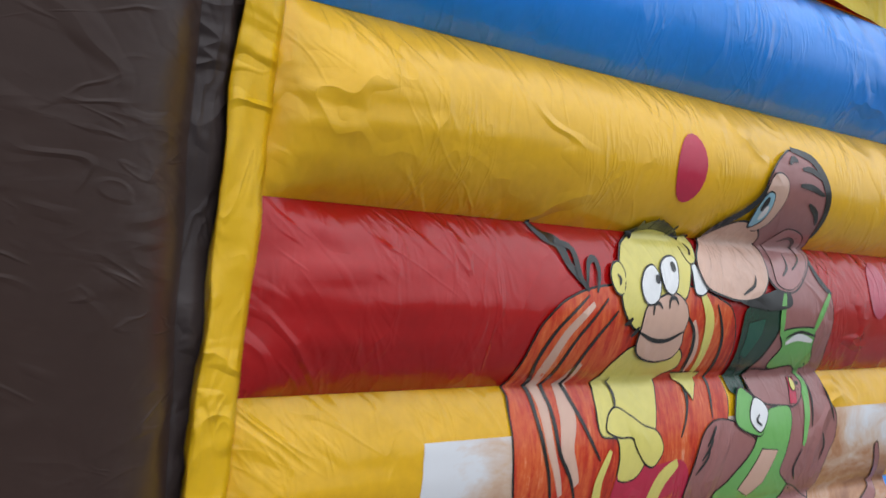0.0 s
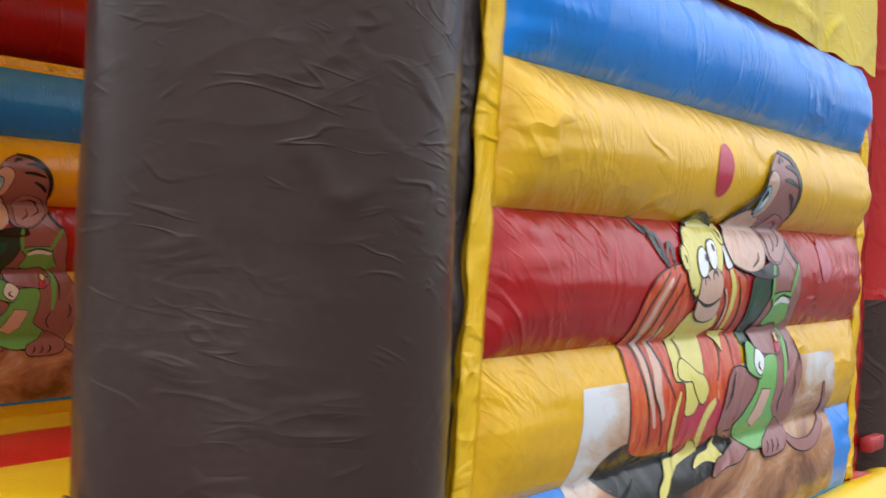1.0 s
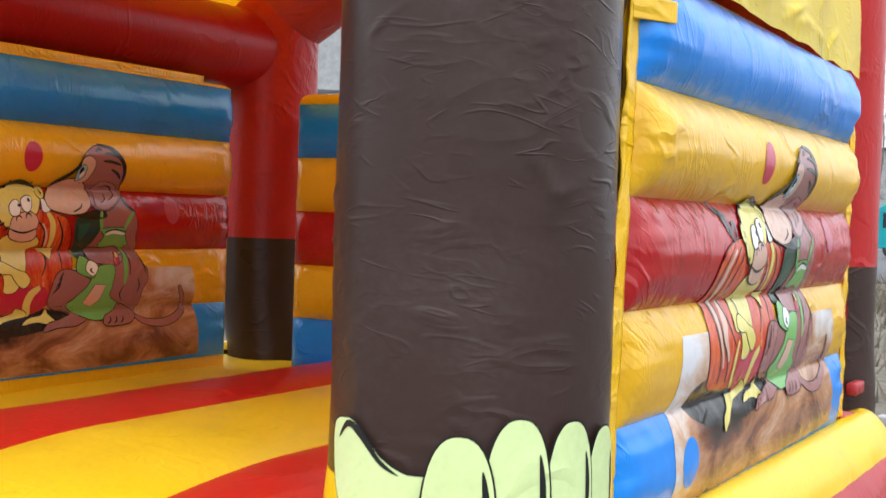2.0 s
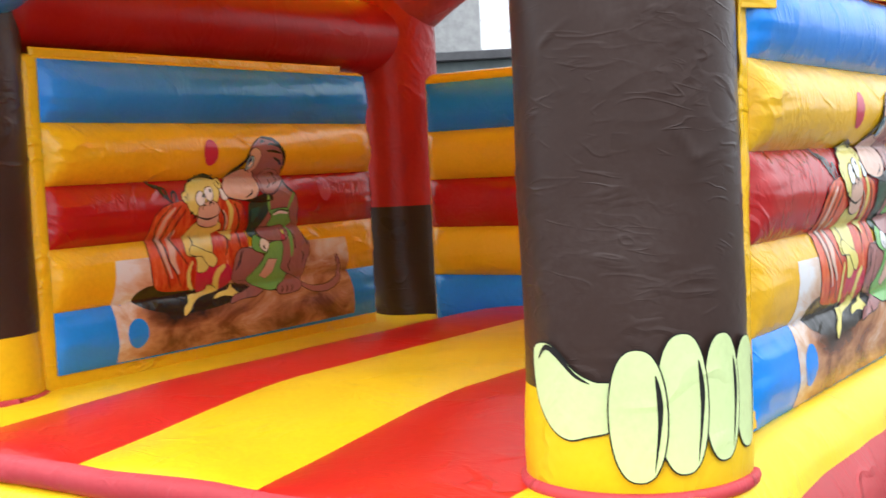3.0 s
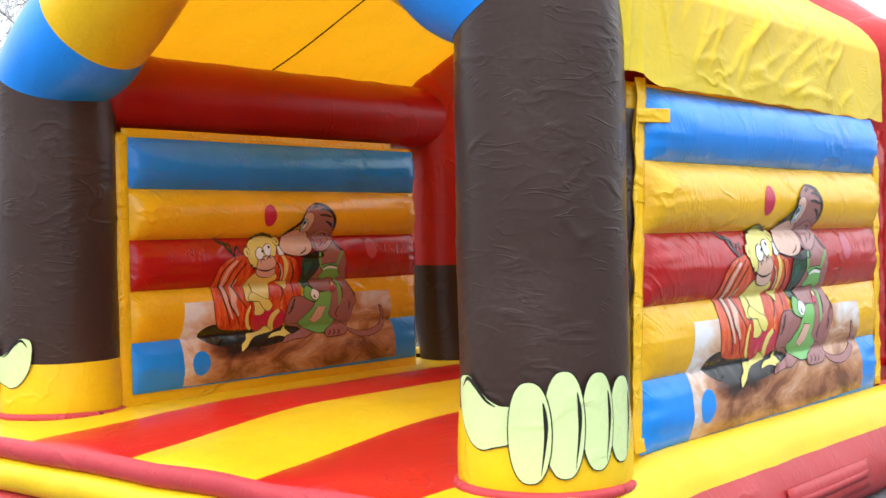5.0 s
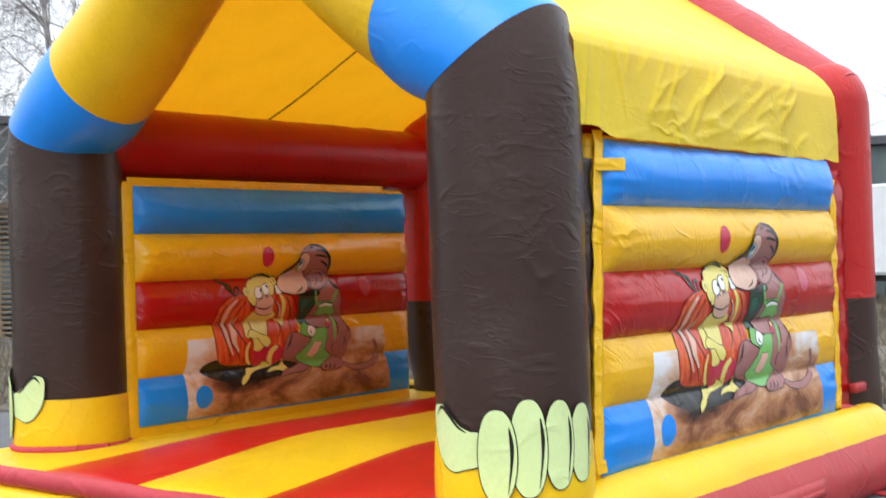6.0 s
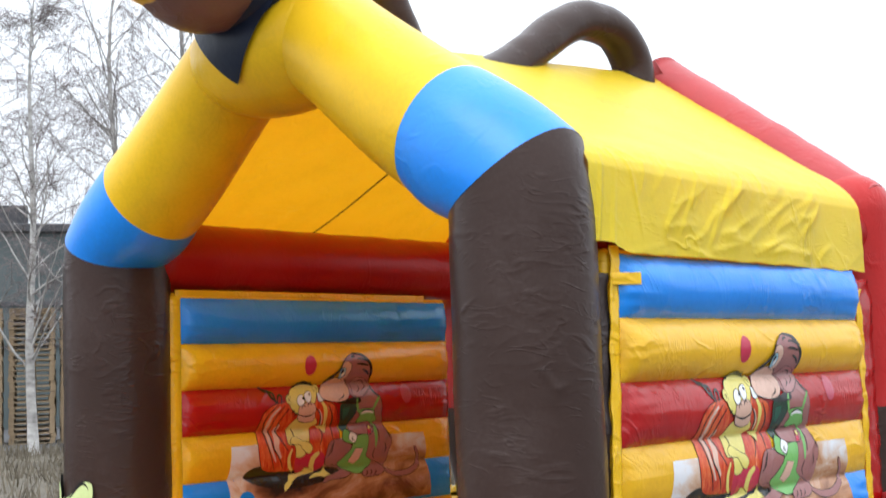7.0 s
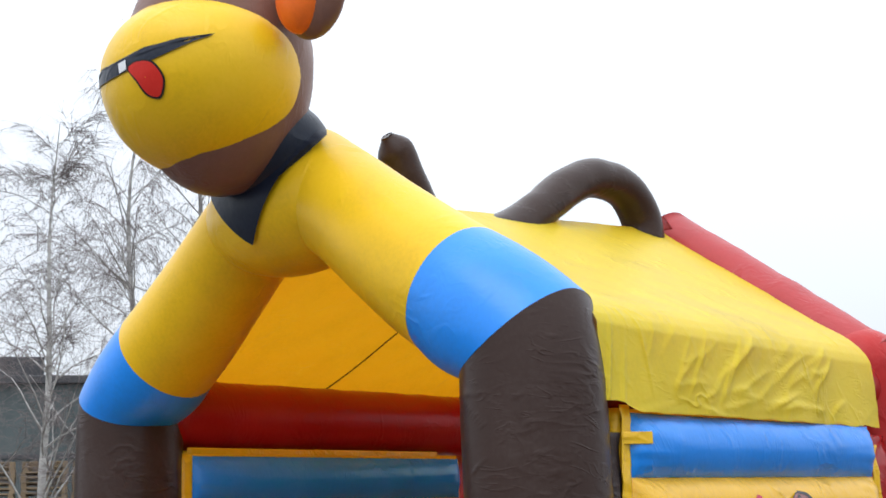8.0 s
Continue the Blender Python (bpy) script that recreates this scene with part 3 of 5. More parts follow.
    for k in range(3):
        line("line_print", [(1.84 + 0.05 * k, 0.668), (1.865 + 0.05 * k, 0.69), (1.86 + 0.05 * k, 0.71)], 0.008, 15, M_PBLACK)
    p("patch_print", [(1.715, 0.905), (1.80, 0.897), (1.755, 0.81), (1.70, 0.777), (1.635, 0.80)], 13, M_PTAN, "", 0.005, 0)
    p("apron_print", [(1.738, 1.216), (1.79, 1.23), (1.90, 1.232), (1.925, 1.216), (1.94, 1.178), (1.97, 1.12), (1.76, 1.12), (1.768, 1.18)], 9, M_PGREEN, "", 0.006)
    line("line_print", [(1.775, 1.19), (1.835, 1.207), (1.925, 1.195)], 0.020, 11, M_PWHITE)
    line("line_print", [(1.765, 1.205), (1.835, 1.222), (1.93, 1.21)], 0.009, 11, M_PBLACK)
    line("strap_print", [(1.732, 1.335), (1.725, 1.272), (1.74, 1.21)], 0.026, 9, M_PGREEN)
    line("strap_print", [(1.99, 1.331), (1.945, 1.275), (1.912, 1.215)], 0.026, 9, M_PGREEN)
    line("strap_print", [(1.925, 1.115), (1.965, 1.063), (1.965, 0.98), (1.95, 0.90)], 0.034, 9, M_PGREEN)
    p("arm_print", [(1.66, 1.113), (1.77, 1.112), (1.885, 1.12), (1.95, 1.069), (1.905, 1.018), (1.835, 1.019), (1.73, 1.029), (1.668, 1.06)], 12, M_PBROWN, "", 0.006)
    p("band_print", [(1.878, 1.09), (1.915, 1.09), (1.905, 1.02), (1.872, 1.02)], 14, M_POVAL, "", 0.004, 0)
    p("buckle_print", oval(1.897, 1.072, 0.014, 0.016), 16, M_PFLESH, "", 0.004, 0)
    p("cloth_print", [(1.605, 1.065), (1.645, 1.058), (1.68, 1.031), (1.71, 0.963), (1.685, 0.945), (1.575, 0.984)], 14, M_PGREEN, "", 0.006)
    p("white_patch", [(1.67, 1.04), (1.715, 1.029), (1.735, 0.999), (1.695, 0.955), (1.645, 0.989)], 16, M_PWHITE, "", 0.006)
    line("line_print", [(1.69, 1.0), (1.675, 0.985), (1.70, 0.97)], 0.009, 18, M_PBLACK)
    for pts in ([(2.085, 1.06), (2.115, 1.01), (2.13, 0.96)], [(2.06, 0.93), (2.075, 0.89), (2.06, 0.85)], [(1.97, 1.10), (2.0, 1.03), (1.995, 0.95)], [(1.945, 0.89), (1.92, 0.84), (1.95, 0.80)]):
        line("line_print", pts, 0.009, 9, M_PBLACK)
    p("collar_print", [(1.50, 1.305), (1.62, 1.322), (1.735, 1.34), (1.77, 1.296), (1.69, 1.28), (1.56, 1.287)], 9, M_PBLACK)
    p("head_print", [(1.535, 1.583), (1.556, 1.635), (1.62, 1.685), (1.688, 1.702), (1.76, 1.687), (1.82, 1.644), (1.86, 1.593), (1.88, 1.532), (1.892, 1.484), (1.92, 1.44), (1.88, 1.395), (1.785, 1.335), (1.69, 1.339), (1.65, 1.38), (1.66, 1.44), (1.62, 1.47), (1.574, 1.504)], 11, M_PBROWN, "mauve-brown head shape", 0.007)
    p("ear_print", [(1.695, 1.43), (1.70, 1.476), (1.745, 1.497), (1.845, 1.481), (1.895, 1.433), (1.845, 1.376), (1.765, 1.338), (1.69, 1.355)], 13, M_PPALE, "", 0.004)
    line("line_print", [(1.735, 1.462), (1.785, 1.474), (1.84, 1.458), (1.845, 1.42), (1.79, 1.389)], 0.008, 15, M_PBLACK)
    line("line_print", [(1.775, 1.43), (1.768, 1.396), (1.725, 1.372)], 0.008, 15, M_PBLACK)
    p("muzzle_print", [(1.375, 1.447), (1.415, 1.474), (1.48, 1.50), (1.56, 1.495), (1.64, 1.455), (1.65, 1.396), (1.638, 1.352), (1.59, 1.316), (1.505, 1.305), (1.42, 1.315), (1.345, 1.337), (1.325, 1.39)], 14, M_PTAN, "", 0.007)
    line("line_print", [(1.51, 1.318), (1.565, 1.342), (1.58, 1.368)], 0.010, 16, M_PBLACK)
    line("brow_print", [(1.375, 1.458), (1.41, 1.49), (1.466, 1.522), (1.511, 1.562), (1.53, 1.60)], 0.024, 16, M_PBLACK)
    p("face_patch", [(1.548, 1.615), (1.588, 1.635), (1.63, 1.62), (1.64, 1.584), (1.626, 1.538), (1.61, 1.502), (1.575, 1.485), (1.54, 1.497), (1.53, 1.546)], 15, M_PTAN, "", 0.005)
    p("pale_patch", [(1.535, 1.494), (1.57, 1.511), (1.582, 1.545), (1.574, 1.578), (1.543, 1.579), (1.52, 1.541)], 17, M_PSKY, "", 0.006)
    p("white_patch", oval(1.556, 1.53, 0.012, 0.02, -0.4), 19, M_PWHITE, "", 0, 0)
    p("dot_print", oval(1.545, 1.552, 0.012, 0.02, -0.4), 19, M_PBLACK, "", 0, 0)
    line("hair_print", [(1.66, 1.705), (1.765, 1.69), (1.828, 1.645), (1.868, 1.591), (1.885, 1.529), (1.895, 1.481)], 0.030, 14, M_PBLACK)
    for pts in ([(1.71, 1.657), (1.765, 1.658), (1.825, 1.638)], [(1.70, 1.613), (1.765, 1.612), (1.84, 1.597)], [(1.77, 1.568), (1.825, 1.547), (1.862, 1.518)], [(1.64, 1.665), (1.665, 1.68), (1.69, 1.676)]):
        line("hair_print", pts, 0.017, 14, M_PBLACK)
    line("line_print", [(1.905, 1.45), (1.92, 1.39), (1.96, 1.35), (2.0, 1.33)], 0.020, 9, M_PBLACK)
    # loose spots
    p("spot_print", oval(1.205, 1.612, 0.062, 0.082), 1, M_POVAL, "crimson oval spot", 0, 0)
    p("spot_print", oval(2.33, 1.345, 0.065, 0.085), 1, M_PPINK, "pink oval spot", 0, 0)
    p("spot_print", oval(0.565, 0.565, 0.082, 0.088), 2, M_BLUE, "blue round spot", 0, 0)
    return wall


wall_a = side_wall(1.0)
wall_b = side_wall(0.0)
wall_b.location.x = -3.975


def flap(name, y0, y1, z0, z1, mat, x=0.0, wave=0.02, seed=0.0, label=""):
    """A standing seam flap: a thin wavy strip with some thickness."""
    bm = bmesh.new()
    rows = []
    for i in range(61):
        z = z0 + (z1 - z0) * i / 60
        row = []
        for j in range(7):
            v = j / 6
            y = y0 + (y1 - y0) * v + lean(z) * (y0 < 0.01) + 0.014 * nz(seed, z * 4, v * 0.5) + 0.006 * nz(seed + 5, z * 14, 0)
            row.append((x + wave * (0.4 + v) * nz(seed + 3, z * 7, v * 2) + wave * 0.4 * nz(seed, z * 21, v * 3), y, z))
        rows.append(row)
    grid_mesh(bm, rows)
    ob = part(name, bm, mat, castle, label)
    sol = ob.modifiers.new("thickness", "SOLIDIFY")
    sol.thickness, sol.offset = 0.006, 0
    return ob


flap("seam_flap", 0.006, -0.078, 0.42, 2.19, M_YELLOW_FLAP, 0.006, 0.011, 2.0, "wrinkled yellow seam flap")
flap("closing_flap", -0.28, -0.072, 0.38, 2.04, M_FLAP, -0.012, 0.016, 9.0, "dark brown closing flap")
flap("seam_flap", 2.935, 3.03, 0.42, 2.02, M_YELLOW_FLAP, 0.004, 0.02, 14.0, "wrinkled yellow seam flap")
flap("back_flap", 3.03, 3.33, 0.38, 2.10, M_RED, -0.06, 0.02, 21.0, "red joining flap")
for z, ln in ((2.01, 0.10), (0.45, 0.035)):
    bm = bmesh.new()
    box_into(bm, (-0.012, -0.06 + lean(z), z - 0.033), (0.075, ln + lean(z), z + 0.033), 0.004, 1)
    for v in bm.verts:
        v.co.x = (0.012 if v.co.x > 0.03 else 0.004) + max(0.0, bulge(max(0, v.co.y), z)) * (v.co.y > 0.02)
    part("tab", bm, M_YELLOW_FLAP, castle, "small yellow tab")


bm = bmesh.new()
box_into(bm, (-0.02, 3.22, 0.50), (0.035, 3.42, 0.565), 0.008, 1)
part("tab", bm, M_RED_PALED, castle, "small red tab")
bm = bmesh.new()
tube(bm, spline([(-0.02, 3.02, 0.41), (0.0, 3.16, 0.405), (0.03, 3.30, 0.39), (0.05, 3.44, 0.37)], False, 8), 0.02, 10, wob=0.02)
part("seam_rope", bm, M_RED_PALED, castle, "red seam cord")


# back wall: lower stripes between the back pillars
def back_wall():
    x0, x1, yb, zb = -3.56, 2 * XM + 3.56, 3.13, 0.315
    bm = bmesh.new()
    box_into(bm, (x0 - 0.05, yb + 0.015, 0.24), (x1 + 0.05, yb + 0.45, zb + 1.75 + 0.075), 0.075, 5)
    wall = part("back_wall", bm, M_YELLOW_FLAP, castle)
    for k, (mat, col) in enumerate(COLOURS):
        for side in (1, -1):
            bm = bmesh.new()
            rows = []
            for i in range(61):
                v = i / 60
                e = min(v, 1 - v) * (x1 - x0)
                end = math.sqrt(max(0.0, 1 - (1 - min(1.0, e / 0.14)) ** 2))
                row = []
                for j in range(15):
                    u = 2 * j / 14 - 1
                    b = 0.075 * end * max(0.0, 1 - abs(u) ** 2.3) ** 0.75
                    row.append((x0 + v * (x1 - x0), yb - b if side > 0 else yb + 0.47 + b, zb + STRIPE * (k + 0.5 + u / 2 * 0.999)))
                rows.append(row)
            grid_mesh(bm, rows, flip=side < 0)
            part("stripe", bm, mat, wall, f"{col} inflated stripe")
    return wall


back_wall()


# ---- floor and base ----
FRONT = -1.18


def floor_height(x, y):
    """The floor domes up from its front edge and its sides."""
    side = smooth01(min(x + 3.85, -0.25 - x) / 1.35)
    middle = 0.325 + 0.105 * side
    return 0.295 + (middle - 0.295) * smooth01(0.08 + (y - FRONT) / 1.7)


def floor_tube(xa, xb, mat, name, label, hi=0.06, yb=3.42):
    bm = bmesh.new()
    rows = []
    for i in range(91):
        y = FRONT + (yb - FRONT) * i / 90
        end = math.sqrt(max(0.0, 1 - (1 - min(1.0, (y - FRONT) / 0.30)) ** 2))
        row = []
        for j in range(19):
            u = 2 * j / 18 - 1
            x = xa + (xb - xa) * (u + 1) / 2
            h = hi * max(0.0, 1 - u * u) * end
            h += 0.006 * nz(x * 3, y * 2.2, 0.4) * (1 - u * u) + 0.007 * math.exp(-(1 - abs(u)) / 0.25) * nz(y * 9, xa, u) * (1 - u * u) * 3
            row.append((x, y, floor_height(x, y) + h - 0.02 * (1 - end)))
        rows.append(row)
    grid_mesh(bm, rows, flip=True)
    return part(name, bm, mat, castle, label)


floor_tube(-4.45, -3.47, M_LEMON, "floor_tube", "yellow inflated floor tube", 0.005)
floor_tube(-3.47, -2.50, M_RED_LIT, "floor_tube", "red inflated floor tube", 0.045)
floor_tube(-2.50, -1.50, M_LEMON, "floor_tube", "yellow inflated floor tube", 0.045)
floor_tube(-1.50, -0.56, M_RED_LIT, "floor_tube", "red inflated floor tube", 0.045)
floor_tube(-0.56, 0.02, M_LEMON, "floor_tube", "yellow inflated floor tube", 0.005)


def band(profile, mat, name, label, sideways=True):
    """A padded band that runs round three sides of the base: (outward, up) pairs, swept past rounded corners."""
    xa, xb, ya, yb = -4.47, 0.0, FRONT, 3.80
    path, c = [], 0.45
    n = 40
    for i in range(n + 1):
        path.append(((xb, ya + 0.0 + (yb - c - ya) * i / n), (1, 0)))
    for i in range(1, 8):
        a = math.pi / 2 * i / 8
        path.append(((xb - c + c * math.cos(a), yb - c + c * math.sin(a)), (math.cos(a), math.sin(a))))
    for i in range(n + 1):
        path.append(((xb - c - (xb - xa - 2 * c) * i / n, yb), (0, 1)))
    for i in range(1, 8):
        a = math.pi / 2 + math.pi / 2 * i / 8
        path.append(((xa + c + c * math.cos(a), yb - c + c * math.sin(a)), (math.cos(a), math.sin(a))))
    for i in range(n + 1):
        path.append(((xa, yb - c - (yb - c - ya) * i / n), (-1, 0)))
    pr = spline([(d, z, 0) for d, z in profile], False, 6)
    rows = []
    for k, ((x, y), (nx, ny)) in enumerate(path):
        row = []
        for q in pr:
            w = 0.010 * nz(x * 4, y * 4, q.y * 7) + 0.006 * nz(x * 11, y * 11, q.y * 3)
            drop = 0.09 * smooth01((0.2 - y) / 1.0)
            row.append((x + nx * (q.x + w), y + ny * (q.x + w), q.y - drop * smooth01((q.y - GZ) / 0.4)))
        rows.append(row)
    bm = bmesh.new()
    grid_mesh(bm, rows, flip=True)
    return part(name, bm, mat, castle, label)


band([(-0.08, 0.36), (-0.02, 0.40), (0.05, 0.405), (0.12, 0.36), (0.175, 0.29), (0.205, 0.215)], M_LEMON, "ledge", "yellow inflated ledge")
band([(0.205, 0.215), (0.25, 0.14), (0.285, 0.05), (0.29, -0.03), (0.27, -0.11), (0.22, GZ + 0.006)], M_RED_PALED, "base_side", "red inflated base side")


def front_band(z0, z1, y, deep, mat, name, label, gap=0.0):
    bm = bmesh.new()
    rows = []
    for i in range(121):
        x = -4.72 + 4.97 * i / 120
        row = []
        for j in range(13):
            u = 2 * j / 12 - 1
            z = (z0 + z1) / 2 + (z1 - z0) / 2 * u
            d = deep * math.sqrt(max(0.0, 1 - u * u)) + 0.012 * nz(x * 3.3, z * 3, 2) + 0.006 * nz(x * 17, z * 9, 5) * (1 - u * u)
            row.append((x, y - d, z + 0.012 * nz(x * 2, 3, z0)))
        rows.append(row)
    grid_mesh(bm, rows)
    return part(name, bm, mat, castle, label)


front_band(0.185, 0.312, FRONT + 0.02, 0.055, M_ROPE, "front_strip", "faded red padded front strip")
front_band(0.0, 0.19, FRONT + 0.01, 0.09, M_LEMON, "front_tube", "yellow inflated front tube")
front_band(GZ + 0.004, 0.005, FRONT - 0.01, 0.10, M_RED_PALED, "front_tube", "red inflated front tube")

# anchor strap with ring, reinforcement patch on the base side
bm = bmesh.new()
grid_mesh(bm, [[(0.302 - 0.28 * max(0.0, z - 0.02) + 0.005 * nz(y * 9, z * 20, 1), y, z) for z in (-0.06, -0.02, 0.02, 0.06, 0.10)] for y in [0.95 + 1.10 * i / 16 for i in range(17)]], flip=True)
patch = part("handle_patch", bm, M_RED_PALED, castle, "red reinforcement patch")
sol = patch.modifiers.new("thickness", "SOLIDIFY")
sol.thickness = 0.012
bm = bmesh.new()
grid_mesh(bm, [[(0.308 + 0.006 * math.sin(math.pi * i / 16), 1.0 + 1.0 * i / 16, z) for z in (0.0, 0.022, 0.045)] for i in range(17)], flip=True)
strap = part("handle_strap", bm, M_RED_PALED, patch, "red carrying strap")
sol = strap.modifiers.new("thickness", "SOLIDIFY")
sol.thickness = 0.008
bm = bmesh.new()
box_into(bm, (0.16, 2.98, GZ + 0.004), (0.56, 3.08, GZ + 0.022), 0.004, 1)
anchor = part("anchor_strap", bm, M_RED_PALED, castle, "red anchor strap on the asphalt", smooth=False)
bm = bmesh.new()
tube(bm, [(0.60 + 0.05 * math.cos(a), 3.03 + 0.05 * math.sin(a), GZ + 0.014) for a in [2 * math.pi * i / 20 for i in range(21)]], 0.006, 8)
part("ring", bm, M_STEEL, anchor, "steel anchor ring")


# ---- front arch: two legs, arms, shoulders ----
ELBOW, SLOPE = 2.585, 0.60
SL = math.sqrt(1 + SLOPE * SLOPE)
MITRE = math.tan((math.pi / 2 - math.atan(SLOPE)) / 2)


def crease_at(dx, dy, z, seed):
    """Short sharp folds that run across a leg, sparse and slanting."""
    a = nz(dx * 1.5 + seed, dy * 1.5, z * 4.2 + 0.6 * dx)
    m = max(0.0, nz(dx * 1.9, dy * 1.9 + seed, z * 1.6 + 5.0))
    b = nz(dx * 2.6, dy * 2.6 + seed, z * 7.5 - dx)
    m2 = max(0.0, nz(dx * 2.3 + 9.0, dy * 2.3 + seed, z * 2.1))
    return 0.012 * m * math.exp(-abs(a) / 0.026) + 0.008 * m2 * math.exp(-abs(b) / 0.03)


def leg_ring(c, sx, z, r, n=64, tilt=0.0, seed=0.0, wr=1.0, dip=0.0, tuck=0.0):
    out = []
    for k in range(n):
        th = 2 * math.pi * k / n
        dx, dy = math.cos(th), math.sin(th)
        zz = z + tilt * sx * dx * r - dip * max(0.0, -dy) ** 1.5
        w = wr * (0.006 * nz(dx * 1.2 + seed, dy * 1.2, zz * 1.8) + crease_at(dx, dy, zz, seed))
        out.append((c[0] + dx * (r + w) - sx * tuck * max(0.0, sx * dx), c[1] + dy * (r + w), zz - 0.3 * tuck * max(0.0, sx * dx)))
    return out


def leg(c, sx, seed):
    """A brown leg with a yellow cuff foot; sx is 1 where its outer side faces +x."""
    bm = bmesh.new()
    rows = []
    for i in range(161):
        v = i / 160
        z = 0.665 + (ELBOW - 0.665) * v
        rows.append(leg_ring(c, sx, z, PRAD, 128, MITRE * smooth01((v - 0.25) / 0.75), seed, 1.0, 0.09 * smooth01((v - 0.6) / 0.4), 0.075 * max(0.0, (v - 0.72) / 0.28) ** 2))
    grid_mesh(bm, rows, close_v=True)
    ob = part("leg", bm, M_BROWN, castle, "dark brown inflated leg")
    bm = bmesh.new()
    rows = []
    for z, dr in ((0.285, -0.03), (0.30, 0.0), (0.34, 0.012), (0.42, 0.014), (0.50, 0.012), (0.58, 0.008), (0.63, 0.004), (0.665, 0.0)):
        rows.append(leg_ring(c, sx, z, PRAD + dr, 64, 0, seed + 3, 0.5))
    grid_mesh(bm, rows, close_v=True)
    part("foot", bm, M_LEMON, ob, "yellow inflated foot")
    bm = bmesh.new()
    tube(bm, [(c[0] + (PRAD + 0.012) * math.cos(a), c[1] + (PRAD + 0.012) * math.sin(a), 0.315 + 0.01 * nz(math.cos(a), math.sin(a), seed)) for a in [2 * math.pi * i / 64 for i in range(65)]], 0.026, 10)
    part("foot_ring", bm, M_ROPE, ob, "red seam ring")
    return ob


leg_a = leg(PR, 1, 0.0)
leg_b = leg(PL, -1, 31.0)


def arm_ring(c, sx, s, r, n=64, seed=0.0):
    """The ring across the arm, s metres up from the elbow; s = 0 gives the mitred joint."""
    ax = Vector((-sx / SL, 0, SLOPE / SL))
    up = Vector((sx * SLOPE / SL, 0, 1 / SL))
    out = []
    for k in range(n):
        th = 2 * math.pi * k / n
        a, b = math.cos(th), math.sin(th)
        w = 0.004 * nz(a * 2 + seed, b * 2, s * 3)
        base = Vector((c[0], c[1], ELBOW)) + ax * s + up * a * (r + w) + Vector((0, 1, 0)) * b * (r + w)
        out.append(base)
    return out


def arm(c, sx, seed):
    half = abs(XM - c[0]) * SL
    n = 64
    # joint ring, shared with the leg top
    joint = []
    for k in range(n):
        th = 2 * math.pi * k / n
        a, b = math.cos(th), math.sin(th)
        # points of the arm's own ring slid along its axis to the mitre plane
        ax = Vector((-sx / SL, 0, SLOPE / SL))
        up = Vector((sx * SLOPE / SL, 0, 1 / SL))
        p = Vector((c[0], c[1], ELBOW)) + up * a * PRAD + Vector((0, 1, 0)) * b * PRAD
        q = p - Vector((c[0], c[1], ELBOW))
        t = (q.z - MITRE * sx * q.x) / (MITRE * sx * ax.x - ax.z)
        joint.append(p + ax * t - Vector((sx * 0.075 * max(0.0, a), 0, 0.09 * max(0.0, -b) ** 1.5 + 0.0225 * max(0.0, a))))
    B = 0.58
    bm = bmesh.new()
    first = arm_ring(c, sx, B, PRAD + 0.006, n, seed)
    rows = [joint]
    for i in range(1, 13):
        v = i / 12
        rows.append([joint[k].lerp(first[k], v) + (first[k] - (Vector((c[0], c[1], ELBOW)) + Vector((-sx / SL, 0, SLOPE / SL)) * B)).normalized() * 0.022 * math.sin(math.pi * v) for k in range(n)])
    grid_mesh(bm, rows, close_v=True)
    ob = part("cuff", bm, M_BLUE_TAUT, castle, "blue inflated cuff")
    bm = bmesh.new()
    rows = []
    for i in range(33):
        s = B + (half + 0.12 - B) * i / 32
        v = i / 32
        r = PRAD + 0.006 - 0.038 * smooth01(v * 1.6)
        if s > half - 0.20:
            r *= math.sqrt(max(0.02, 1 - ((s - half + 0.20) / 0.335) ** 2))
        rows.append([q + Vector((0, 0, 0.125 * smooth01(v) + 0.042 * smooth01(v * 1.6))) for q in arm_ring(c, sx, s, r, n, seed)])
    vs = grid_mesh(bm, rows, close_v=True)
    cap(bm, vs[-1])
    part("sleeve", bm, M_YELLOW_TAUT, castle, "yellow inflated sleeve")
    return ob


arm(PR, 1, 4.0)
arm(PL, -1, 17.0)
bm = bmesh.new()
ellipsoid(bm, (XM, -0.41, 3.66), (0.80, 0.44, 0.44), 64, 40, wob=0.01)
part("chest", bm, M_YELLOW_TAUT, castle, "yellow inflated chest")

